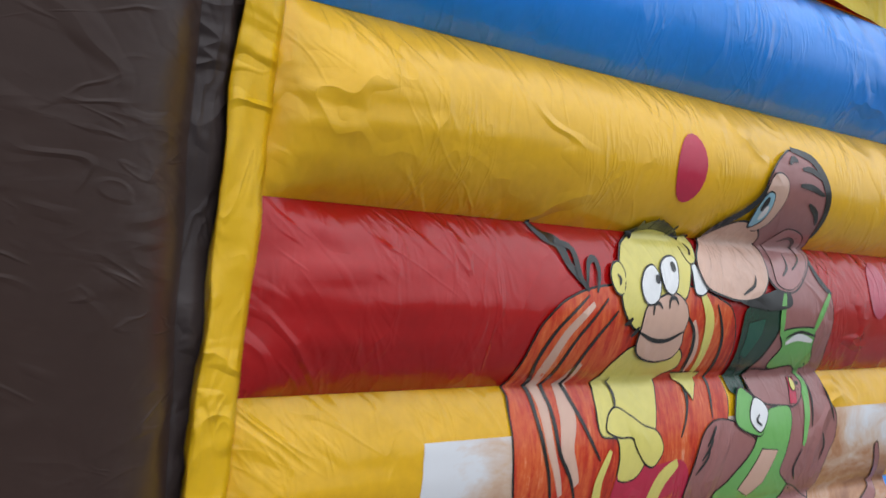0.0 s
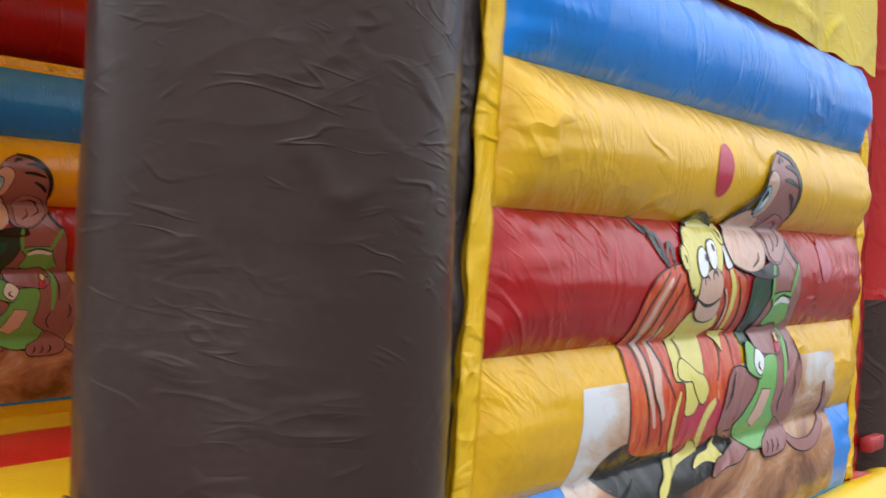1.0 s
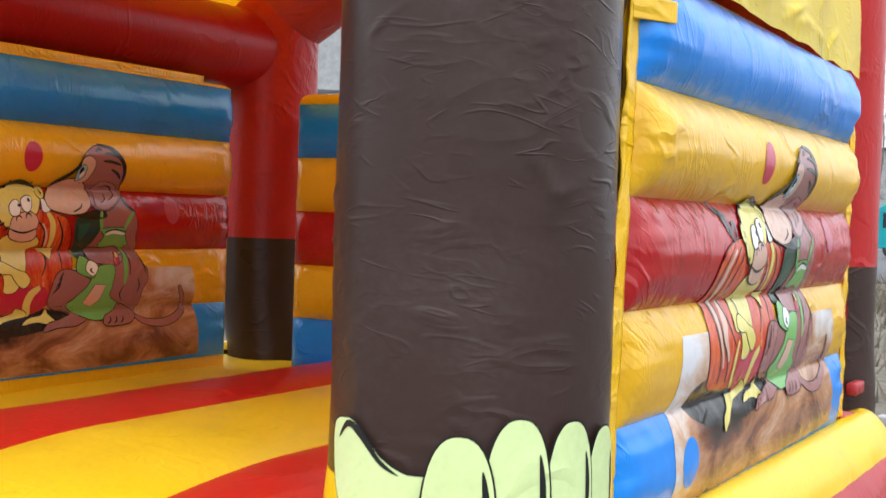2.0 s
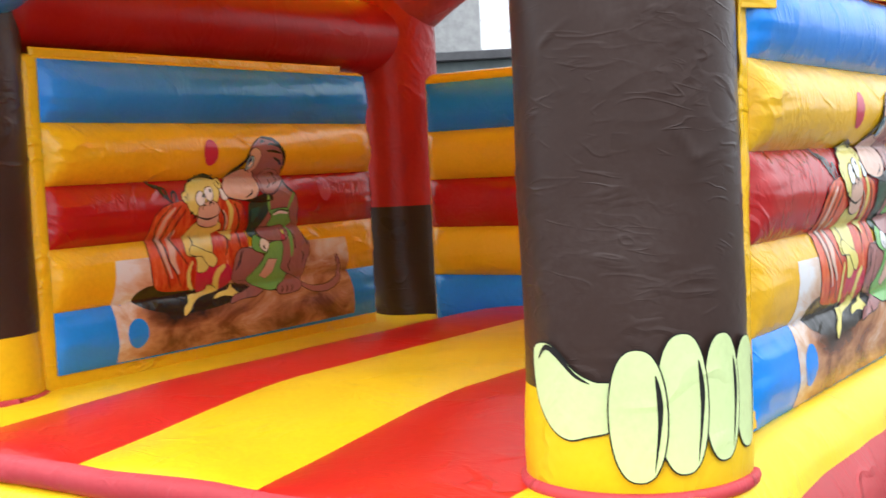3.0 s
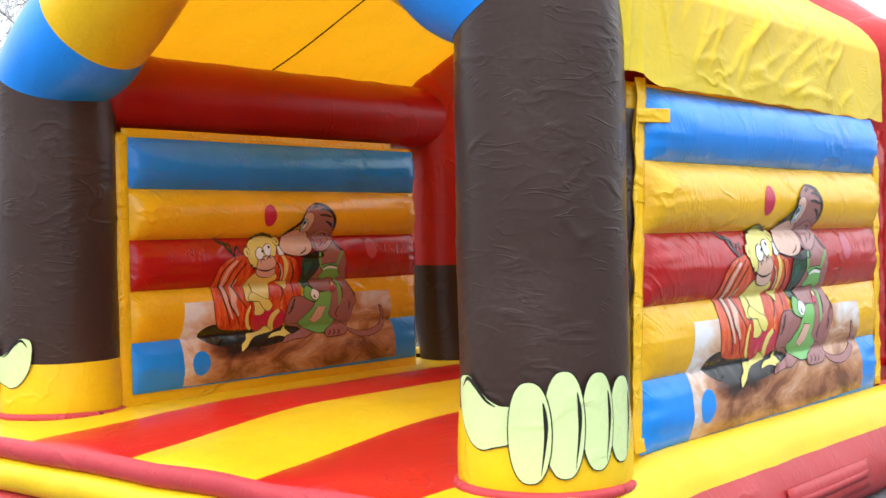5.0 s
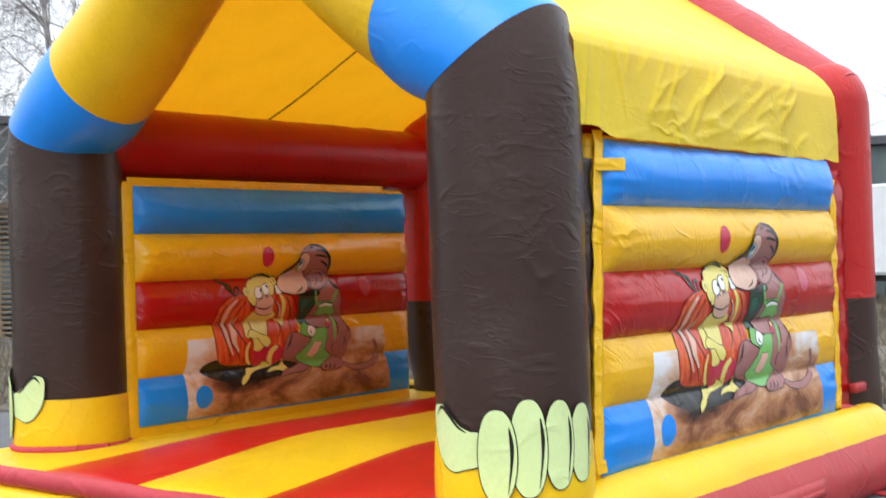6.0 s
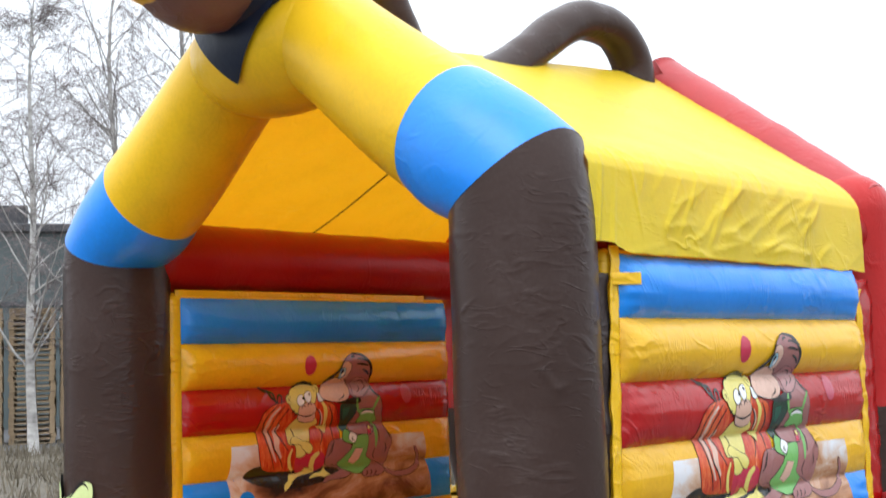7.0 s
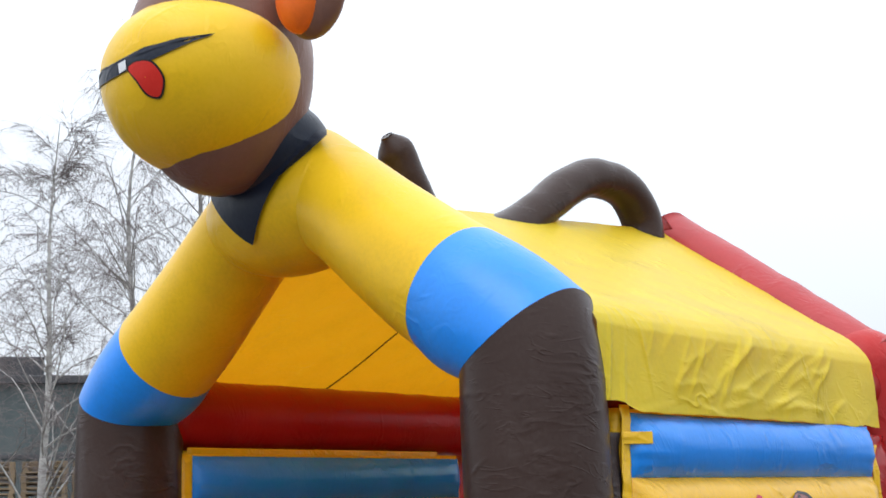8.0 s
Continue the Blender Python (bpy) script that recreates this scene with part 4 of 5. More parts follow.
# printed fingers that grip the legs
def wrap(c, sx, pts, layer, per=8, grow=0.0):
    """A printed patch on a leg: (angle in degrees, height) points, mirrored where sx is -1."""
    k = PRAD * math.pi / 180
    line = spline([(a * k, z, 0) for a, z in pts], True, per) if per else [Vector((a * k, z, 0)) for a, z in pts]
    if grow:
        n = len(line)
        area = sum(line[i].x * line[(i + 1) % n].y - line[(i + 1) % n].x * line[i].y for i in range(n))
        sg = 1 if area > 0 else -1
        line = [line[i] + sg * grow * Vector(((line[(i + 1) % n] - line[i - 1]).y, -(line[(i + 1) % n] - line[i - 1]).x, 0)).normalized() for i in range(n)]
    bm = bmesh.new()
    bm.faces.new([bm.verts.new(p) for p in line])
    xs, zs = [p.x for p in line], [p.y for p in line]
    for i in range(int(min(xs) / 0.02) - 1, int(max(xs) / 0.02) + 2):
        if min(xs) < i * 0.02 < max(xs):
            bmesh.ops.bisect_plane(bm, geom=bm.verts[:] + bm.edges[:] + bm.faces[:], plane_co=(i * 0.02, 0, 0), plane_no=(1, 0, 0))
    for i in range(int(min(zs) / 0.04), int(max(zs) / 0.04) + 2):
        if min(zs) < i * 0.04 < max(zs):
            bmesh.ops.bisect_plane(bm, geom=bm.verts[:] + bm.edges[:] + bm.faces[:], plane_co=(0, i * 0.04, 0), plane_no=(0, 1, 0))
    for v in bm.verts:
        a, z = v.co.x / PRAD, v.co.y
        r = PRAD + 0.0165 + 0.0012 * layer
        v.co = (c[0] + sx * r * math.cos(a), c[1] + r * math.sin(a), z)
    bmesh.ops.recalc_face_normals(bm, faces=bm.faces[:])
    return bm


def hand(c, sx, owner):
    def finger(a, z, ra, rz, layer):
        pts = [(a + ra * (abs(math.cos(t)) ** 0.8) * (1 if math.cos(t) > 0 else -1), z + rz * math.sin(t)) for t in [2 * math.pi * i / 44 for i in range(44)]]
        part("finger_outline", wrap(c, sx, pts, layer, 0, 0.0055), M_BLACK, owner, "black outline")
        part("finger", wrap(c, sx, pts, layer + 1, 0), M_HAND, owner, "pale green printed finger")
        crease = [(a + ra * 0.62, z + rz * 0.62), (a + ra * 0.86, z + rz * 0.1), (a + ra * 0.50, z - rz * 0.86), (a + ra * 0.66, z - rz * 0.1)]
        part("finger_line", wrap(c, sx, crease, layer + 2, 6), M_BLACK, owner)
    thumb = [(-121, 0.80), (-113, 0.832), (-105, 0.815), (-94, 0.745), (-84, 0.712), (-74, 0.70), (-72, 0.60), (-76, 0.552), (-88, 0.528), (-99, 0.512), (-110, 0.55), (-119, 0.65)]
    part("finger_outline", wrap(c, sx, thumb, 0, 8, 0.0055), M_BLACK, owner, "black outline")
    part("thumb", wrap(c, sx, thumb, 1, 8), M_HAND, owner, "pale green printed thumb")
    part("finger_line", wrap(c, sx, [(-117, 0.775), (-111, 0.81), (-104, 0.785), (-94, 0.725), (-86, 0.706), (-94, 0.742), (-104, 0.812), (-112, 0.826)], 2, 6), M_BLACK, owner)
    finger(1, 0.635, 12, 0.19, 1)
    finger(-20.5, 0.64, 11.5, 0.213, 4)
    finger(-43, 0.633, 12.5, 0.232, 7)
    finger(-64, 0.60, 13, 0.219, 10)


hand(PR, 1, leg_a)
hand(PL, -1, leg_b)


# ---- head, scarf and tail ----
HM, HH = Vector((XM, -1.16, 4.39)), Vector((XM, -1.03, 4.50))
bm = bmesh.new()
ellipsoid(bm, HH, (0.60, 0.60, 0.84), 64, 40, wob=0.015)
head = part("head", bm, M_HEADBROWN, castle, "plain round brown inflated head")
MR = (0.66, 0.62, 0.62)
bm = bmesh.new()
ellipsoid(bm, HM, MR, 64, 40, wob=0.006)
for v in bm.verts:
    if v.co.z > HM.z:
        v.co.z = HM.z + (v.co.z - HM.z) * 0.82
part("muzzle", bm, M_YELLOW_TAUT, head, "yellow inflated muzzle")
for sx in (1, -1):
    c = Vector((XM + sx * 0.86, -0.97, 4.76 if sx > 0 else 5.00))
    bm = bmesh.new()
    ellipsoid(bm, c, (0.26, 0.13, 0.30), 28, 18)
    part("ear", bm, M_HEADBROWN, head, "brown inflated ear")
    bm = bmesh.new()
    ellipsoid(bm, c + Vector((-0.04 * sx, -0.06, -0.02)), (0.20, 0.13, 0.25), 28, 18)
    part("inner_ear", bm, M_ORANGE, head, "orange inner ear")


def on_muzzle(lon, lat, lift):
    a, b = radians(lon), radians(lat)
    d = Vector((math.sin(a) * math.cos(b), -math.cos(a) * math.cos(b), math.sin(b)))
    return HM + Vector((d.x * MR[0], d.y * MR[1], d.z * MR[2] * (0.82 if d.z > 0 else 1.0))) * (1.008 + lift)


def face_mark(name, outline, lift, mt, label):
    bm = bmesh.new()
    cx, cy = sum(p[0] for p in outline) / len(outline), sum(p[1] for p in outline) / len(outline)
    rows = [[on_muzzle(cx + (x - cx) * s, cy + (y - cy) * s, lift) for x, y in outline] for s in (0.02, 0.35, 0.7, 1.0)]
    grid_mesh(bm, rows, close_v=True)
    part(name, bm, mt, head, label)


face_mark("mouth_mark", [(x, y) for x, y, _ in spline([(-58, 2, 0), (-30, -8, 0), (0, -11, 0), (30, -6.5, 0), (59, 6, 0), (30, -1.5, 0), (0, -4.5, 0), (-30, -2, 0)], True, 6)], 0.004, M_NAVY, "dark printed band")
face_mark("tongue_outline", [(x, y) for x, y, _ in spline([(8.6, -9.0, 0), (16, -6.4, 0), (25.4, -8.6, 0), (31.6, -18.5, 0), (27.5, -28.6, 0), (18.6, -26.2, 0), (13.2, -17.4, 0)], True, 6)], 0.006, M_BLACK, "black outline")
face_mark("tongue", [(x, y) for x, y, _ in spline([(9.4, -9.5, 0), (16, -7.3, 0), (24.6, -9.4, 0), (30.4, -18.5, 0), (26.8, -27.5, 0), (19.4, -25.3, 0), (14.2, -17, 0)], True, 6)], 0.008, pvc("tongue_red", (0.62, 0.025, 0.015), 0.36, 0.2), "red printed tongue")
face_mark("white_mark", [(2, -10.5), (8, -9.6), (8, -4.2), (2, -5)], 0.010, M_PWHITE, "white printed square")

bm = bmesh.new()
ellipsoid(bm, (XM, -0.68, 4.00), (0.47, 0.42, 0.36), 48, 28)
# bib: a triangle that hugs the chest
rows = []
for i in range(25):
    v = i / 24
    z = 4.06 - 0.69 * v
    half = min(0.60 * (1 - v) ** 0.85 + 0.004, 0.72 * math.sqrt(max(0.0, 1 - ((z - 3.69) / 0.49) ** 2)))
    row = []
    for j in range(21):
        x = half * (2 * j / 20 - 1)
        q = max(0.0, 1 - (x / 0.84) ** 2 - ((z - 3.69) / 0.49) ** 2)
        row.append((XM + x, -0.41 - 0.45 * math.sqrt(q) - 0.024, z))
    rows.append(row)
grid_mesh(bm, rows)
part("scarf", bm, M_NAVY, castle, "dark navy scarf with pointed tip")

bm = bmesh.new()
tail_line = spline([(XM, 3.64, 3.95), (XM, 3.60, 4.20), (XM, 3.37, 4.42), (XM, 2.95, 4.46), (XM, 2.56, 4.32), (XM, 2.14, 4.05), (XM, 1.74, 3.82), (XM, 1.25, 3.70), (XM, 0.88, 3.76), (XM, 0.66, 4.00), (XM, 0.56, 4.20), (XM, 0.44, 4.34)], False, 8)
tube(bm, tail_line, lambda v: 0.186 - 0.05 * v - 0.09 * smooth01((v - 0.93) / 0.07), 28, wob=0.009)
part("tail", bm, M_BROWN, castle, "dark brown curled inflated tail")

# ---- back arch and eave beams ----
BE, BAPEX, BYA = 2.62, 3.97, 4.12
for c, sx in ((BR, 1), (BL, -1)):
    for z0, z1, mat, lab, nm in ((0.02, 1.17, M_BROWN, "dark brown inflated lower leg", "back_leg"), (1.17, BE, M_RED_LEG, "red inflated upper leg", "back_leg")):
        bm = bmesh.new()
        rows = []
        for i in range(41):
            v = i / 40
            z = z0 + (z1 - z0) * v
            low = smooth01((0.85 - z) / 0.55)
            rows.append(leg_ring((c[0] + (0.07 if sx < 0 else 0.04) * low, c[1]), sx, z, BRAD - (0.025 if sx < 0 else 0.01) * low, 40, 0, 7.0 * sx, 0.9))
        grid_mesh(bm, rows, close_v=True)
        if mat is M_RED_LEG:
            ellipsoid(bm, (c[0], c[1], BE), (BRAD * 0.985, BRAD * 0.985, BRAD * 0.985), 40, 24)
        part(nm, bm, mat, castle, lab)
bm = bmesh.new()
tube(bm, [(BR[0] + (XM - BR[0]) * i / 20, 3.60 + (BYA - 3.60) * max(0, i) / 20, BE + 0.045 + (BAPEX - BE) * i / 20) for i in range(-1, 22)], BRAD - 0.05, 40, wob=0.012)
part("back_arm", bm, M_RED_PALED, castle, "red inflated gable tube")
bm = bmesh.new()
tube(bm, [(BL[0] + (XM - BL[0]) * i / 20, 3.60 + (BYA - 3.60) * max(0, i) / 20, BE + 0.045 + (BAPEX - BE) * i / 20) for i in range(-1, 22)], BRAD - 0.05, 40, wob=0.012)
part("back_arm", bm, M_RED_PALED, castle, "red inflated gable tube")
for x, y0 in ((-4.22, -0.15), (2 * XM + 4.13, 0.12)):
    bm = bmesh.new()
    tube(bm, [(x, y0 + (3.60 - y0) * i / 24, 2.475) for i in range(25)], 0.275, 36, wob=0.012, seed=x)
    part("eave_beam", bm, M_RED_SHADED, castle, "red inflated eave beam")
# narrow strip between the inner wall and the beam
bm = bmesh.new()
grid_mesh(bm, [[(-4.02 + 0.008 * nz(y * 6, z * 5, 0), y, z) for z in (2.15, 2.175, 2.20, 2.215)] for y in [-0.02 + 2.72 * i / 40 for i in range(41)]], flip=True)
st = part("closing_strip", bm, M_YELLOW_FLAP, castle, "yellow closing strip")
sol = st.modifiers.new("thickness", "SOLIDIFY")
sol.thickness = 0.008


# ---- roof sheet ----
def pulled_folds():
    """Creases that the ties along the hem pull into the skirt: (y, d) of both ends, height and width."""
    r = random.Random(23)
    out = []
    for tie, lean, count in ((-0.05, -0.45, 7), (0.40, 1.3, 9), (1.00, 1.9, 9), (1.55, 2.6, 9), (2.10, 2.6, 7)):
        for k in range(count):
            y0 = tie + r.uniform(-0.28, 0.28)
            d0 = r.uniform(0.30, 0.95)
            long = r.uniform(0.25, 0.80)
            ang = math.atan2(1.0, lean) + r.uniform(-0.30, 0.30)
            out.append((y0, d0, y0 + long * math.cos(ang), d0 - long * math.sin(ang) / 0.585, r.uniform(0.009, 0.018), r.uniform(0.006, 0.011)))
    for k in range(9):
        y0 = r.uniform(0.15, 2.5)
        d0 = r.uniform(0.80, 0.96)
        out.append((y0, d0, y0 + r.uniform(0.25, 0.6), d0 + r.uniform(-0.12, 0.03), r.uniform(0.008, 0.015), 0.011))
    return out


FOLDS = pulled_folds()


def fold(y, d):
    """Height of the skirt's folds: steep on one side, drawn out on the other, over a slow wave."""
    out = 0.0
    h = d * 0.585
    for y0, d0, y1, d1, amp, wide in FOLDS:
        ey, eh = y1 - y0, (d1 - d0) * 0.585
        ll = ey * ey + eh * eh
        u = ((y - y0) * ey + (h - d0 * 0.585) * eh) / ll
        if not 0.0 < u < 1.0:
            continue
        w = ((y - y0) * eh - (h - d0 * 0.585) * ey) / math.sqrt(ll) + 0.02 * math.sin(3.0 * u + 9.0 * y0)
        w = w / wide if w > 0 else -w / (3.6 * wide)
        if w < 5:
            out += amp * math.sin(math.pi * u) * math.exp(-w)
    for k, (slant, freq, amp) in enumerate(((-0.22, 3.0, 0.008), (-0.30, 3.6, 0.007), (-0.14, 4.4, 0.006))):
        a = nz(y * 0.75 + 2.3 * k, (d * 0.55 - slant * y) * freq, k * 5.3)
        m = 0.30 + nz(y * 1.3 + 4 * k, d * 1.7, 20.0 + k)
        out += amp * max(0.0, m) * math.exp(-abs(a) / 0.075)
    pleat = max(0.0, 1 - (y + 0.27) / 0.34) * max(0.0, math.sin(46.0 * y + 5.0 * d)) ** 2 * 0.022 * min(1.0, d * 1.5)
    return pleat + out * (0.15 + 0.85 * min(1.0, d * 1.8))


def roof_line(v, y, sag):
    """The sheet across the roof: ridge (v = 0), eave (v = 1), hem (v = 1.4667), as (outward, up)."""
    xe = abs(XM) + 0.04 - 0.065 * smooth01(y / 3.1)
    ridge = 3.80 + 0.086 * y
    if v <= 1:
        return xe * v, ridge + (2.735 - ridge) * v - 0.05 * math.sin(math.pi * v) * sag
    d = (v - 1) / 0.4667
    hem = 2.150 + 0.015 * nz(y * 5, 0, 8.0) + 0.05 * smooth01((0.10 - y) / 0.25)
    return xe + 0.03 * d, 2.735 + (hem - 2.735) * d


def roof(sx):
    """One half of the roof sheet with the skirt that hangs over the eave."""
    bm = bmesh.new()
    rows = []
    for i in range(361):
        row = []
        for j in range(133):
            v = j / 90
            start = -0.27 + 0.02 * smooth01((v - 1.1) / 0.2)
            stop = 3.95 - (0.81 if sx > 0 else 0.42) * smooth01(v * 1.05) + 0.11 * math.sin(math.pi * min(1.0, v))
            y = start + (stop - start) * i / 360
            sag = 0.6 + 0.4 * nz(y * 0.7, 0, 1)
            e = min(0.10, v, 1.4667 - v)
            pts = [roof_line(v + e * k / 2, y, sag) for k in (-2, -1, 0, 1, 2)]
            x, z = sum(p[0] for p in pts) / 5, sum(p[1] for p in pts) / 5
            d = max(0.0, (v - 0.9) / 0.5667)
            x += (fold(y, d) if v > 0.9 else 0.0) + 0.02 * nz(y * 2.3 + d, d * 1.5, 7.0) * d
            z += 0.005 * nz(x * 3, y * 3, 1.0) * (v < 1) + 0.005 * smooth01((v - 0.5) / 0.4) * nz(x * 2 + y * 3, y * 6, 3.0) * (v < 1)
            row.append((XM + sx * x, y, z))
        rows.append(row)
    grid_mesh(bm, rows, flip=sx < 0)
    return part("roof_sheet", bm, M_ROOF, castle, "yellow fabric roof sheet with wrinkled skirt")


roof_a = roof(1)
roof_b = roof(-1)
bm = bmesh.new()
tube(bm, [(XM - (abs(XM) + 0.0) * v, 1.98 - 0.36 * v + 0.02 * math.sin(9 * v), 3.925 + (2.735 - 3.955) * v - 0.055 * math.sin(math.pi * v)) for v in [0.02 + 0.96 * i / 24 for i in range(25)]], 0.006, 6)
part("roof_seam", bm, M_FLAP, castle, "dark seam cord under the roof")


# ---- surroundings ----
VIEW, ALONG = Vector((-0.876, 0.482, 0)), Vector((0.482, 0.876, 0))
EYE0 = Vector((4.0, -5.6, 0))


def afar(d, s):
    """A place on the ground d metres out from the yard's corner towards the birches and s metres along."""
    p = EYE0 + VIEW * d + ALONG * s
    return Vector((p.x, p.y, GZ))


def grass_strip(name, corners, label, tufts, seed, tall=0.22):
    """A strip of rough ground with a low uneven hump and tufts of dry grass."""
    rng = random.Random(seed)
    a, b, c, d = [Vector(p) for p in corners]
    n, m = 60, 24
    rows = []
    for i in range(n + 1):
        row = []
        for j in range(m + 1):
            u, v = i / n, j / m
            p = a.lerp(b, u).lerp(d.lerp(c, u), v)
            rim = min(1, min(v, 1 - v) * 8, min(u, 1 - u) * 12)
            row.append((p.x, p.y, GZ + 0.012 + rim * (0.10 + 0.10 * nz(p.x * 0.35, p.y * 0.35, seed) + 0.05 * nz(p.x * 1.5, p.y * 1.5, seed))))
        rows.append(row)
    bm = bmesh.new()
    grid_mesh(bm, rows)
    bmesh.ops.recalc_face_normals(bm, faces=bm.faces[:])
    strip = tagged(part(name, bm, M_GRASS, None), label, "grass verge", kind="structure")
    bm = bmesh.new()
    for _ in range(tufts):
        u, v = rng.random(), rng.random()
        p = a.lerp(b, u).lerp(d.lerp(c, u), v)
        z = GZ + 0.05
        for _k in range(5):
            q = p + Vector((rng.gauss(0, 0.10), rng.gauss(0, 0.10), 0))
            h = tall * rng.uniform(0.5, 1.6)
            w = Vector((rng.uniform(-1, 1), rng.uniform(-1, 1), 0)).normalized() * 0.018
            lean = Vector((rng.gauss(0, 0.35), rng.gauss(0, 0.35), 1)) * h
            v1, v2, v3 = bm.verts.new((q.x - w.x, q.y - w.y, z)), bm.verts.new((q.x + w.x, q.y + w.y, z)), bm.verts.new((q.x + lean.x, q.y + lean.y, z + lean.z))
            bm.faces.new((v1, v2, v3))
    tagged(part("dry_grass", bm, M_GRASSBLADE, None, smooth=False), "tufts of dry straw-coloured grass on the verge", "grass", kind="stuff")
    return strip


grass_strip("verge", [afar(17, -14), afar(17, 22), afar(31, 26), afar(31, -18)], "rough strip of dry grass beside the yard", 5000, 3.0, 0.3)
grass_strip("bank", [(-9, 6.9, 0), (16, 6.5, 0), (20, 34, 0), (-16, 34, 0)], "rough dry grass behind the yard", 5000, 8.0, 0.22)

# kerb along the edge of the rough ground
kerb_mesh = None
for i in range(24):
    x = -8.0 + 1.0 * i
    if kerb_mesh is None:
        bm = bmesh.new()
        box_into(bm, (-0.49, -0.07, GZ - 0.05), (0.49, 0.07, GZ + 0.10), 0.015, 2)
        k0 = tagged(part("kerb", bm, M_CONCRETE, None), "pale concrete kerb stone", "kerb", "kerb stones", "structure")
        k0.location = (x, 6.75, 0)
        kerb_mesh = k0
    else:
        copy_thing(kerb_mesh, pose(x, 6.75 - 0.016 * (x + 8.0), 0, 0, 0, -0.9))


# pallets, stacked in rows
def pallet_mesh():
    bm = bmesh.new()
    for y in (-0.35, 0.0, 0.35):
        box_into(bm, (-0.6, y - 0.05, 0.0), (0.6, y + 0.05, 0.022))
        for x in (-0.53, 0.0, 0.53):
            box_into(bm, (x - 0.07, y - 0.05, 0.022), (x + 0.07, y + 0.05, 0.10))
    for x in (-0.53, 0.0, 0.53):
        box_into(bm, (x - 0.05, -0.40, 0.10), (x + 0.05, 0.40, 0.118))
    for y in (-0.35, -0.17, 0.0, 0.17, 0.35):
        box_into(bm, (-0.6, y - 0.05, 0.118), (0.6, y + 0.05, 0.140))
    me = bpy.data.meshes.new("pallet")
    bm.to_mesh(me)
    bm.free()
    me.materials.append(M_PALLET)
    return me


PALLET = pallet_mesh()
rng = random.Random(12)
ANG = math.degrees(math.atan2(ALONG.y, ALONG.x))
for k in range(11):
    for depth in (0, 1):
        root = new("pallet_stack")
        root.matrix_world = Matrix.Translation(afar(36.5 + 1.1 * depth, -8.0 + 1.34 * k + rng.uniform(-0.05, 0.05))) @ pose(0, 0, 0, 0, 0, ANG)
        root.empty_display_size = 0.3
        tagged(root, "tall stack of weathered wooden pallets on the ground", "pallet stack", "stacks of pallets")
        count = rng.choice((20, 24, 25, 26)) if depth == 0 else 26
        if depth == 0:
            for i in range(count):
                pallet = new("pallet", PALLET)
                pallet.parent = root
                tagged(pallet, kind="stuff")
                pallet.matrix_local = pose(rng.uniform(-0.02, 0.02), rng.uniform(-0.02, 0.02), 0.142 * i, 0, 0, rng.uniform(-1.2, 1.2))
            continue
        bm = bmesh.new()
        for i in range(count):
            first = len(bm.verts)
            bm.from_mesh(PALLET)
            bm.verts.ensure_lookup_table()
            m = pose(rng.uniform(-0.02, 0.02), rng.uniform(-0.02, 0.02), 0.142 * i, 0, 0, rng.uniform(-1.2, 1.2))
            for v in bm.verts[first:]:
                v.co = m @ v.co
        tagged(part("stacked_wood", bm, M_PALLET, root, smooth=False), kind="stuff")


# long dark hall behind the pallets
def hall(name, origin, ang, length, deep, high, mat, label, bands=(), windows=0, storeys=0, roof_rise=0.0):
    root = new(name)
    root.matrix_world = Matrix.Translation(origin) @ pose(0, 0, 0, 0, 0, ang)
    tagged(root, label, "building")
    bm = bmesh.new()
    box_into(bm, (0, 0, -0.05), (length, deep, high), 0.03, 1)
    w = part("wall", bm, mat, root, smooth=False)
    bm = bmesh.new()
    if roof_rise:
        e = 0.4
        pts = [(-e, -e, high), (length + e, -e, high), (length + e, deep + e, high), (-e, deep + e, high), (-e, deep / 2, high + roof_rise), (length + e, deep / 2, high + roof_rise)]
        vs = [bm.verts.new(p) for p in pts]
        for q in ((0, 1, 5, 4), (2, 3, 4, 5), (0, 4, 3), (1, 2, 5), (3, 2, 1, 0)):
            bm.faces.new([vs[i] for i in q])
    else:
        box_into(bm, (-0.25, -0.25, high + 0.003), (length + 0.25, deep + 0.25, high + 0.30), 0.03, 1)
    part("roof", bm, M_ROOFDARK, root, "dark roof edge", smooth=False)
    for z, h in bands:
        bm = bmesh.new()
        box_into(bm, (0, -0.06, z), (length, -0.003, z + h), 0.01, 1)
        part("facade_band", bm, M_DARKMETAL, root, smooth=False)
    if windows:
        step = length / windows
        for r in range(storeys):
            for i in range(windows):
                x, z = step * (i + 0.5), 1.0 + (high - 1.0) / storeys * (r + 0.15)
                bm = bmesh.new()
                box_into(bm, (x - 0.75, -0.05, z), (x + 0.75, -0.004, z + 1.5), 0.01, 1)
                fr = part("window", bm, M_CONCRETE, root, smooth=False)
                bm = bmesh.new()
                box_into(bm, (x - 0.66, -0.07, z + 0.09), (x + 0.66, -0.052, z + 1.41))
                part("pane", bm, M_GLASS, fr, smooth=False)
    return root


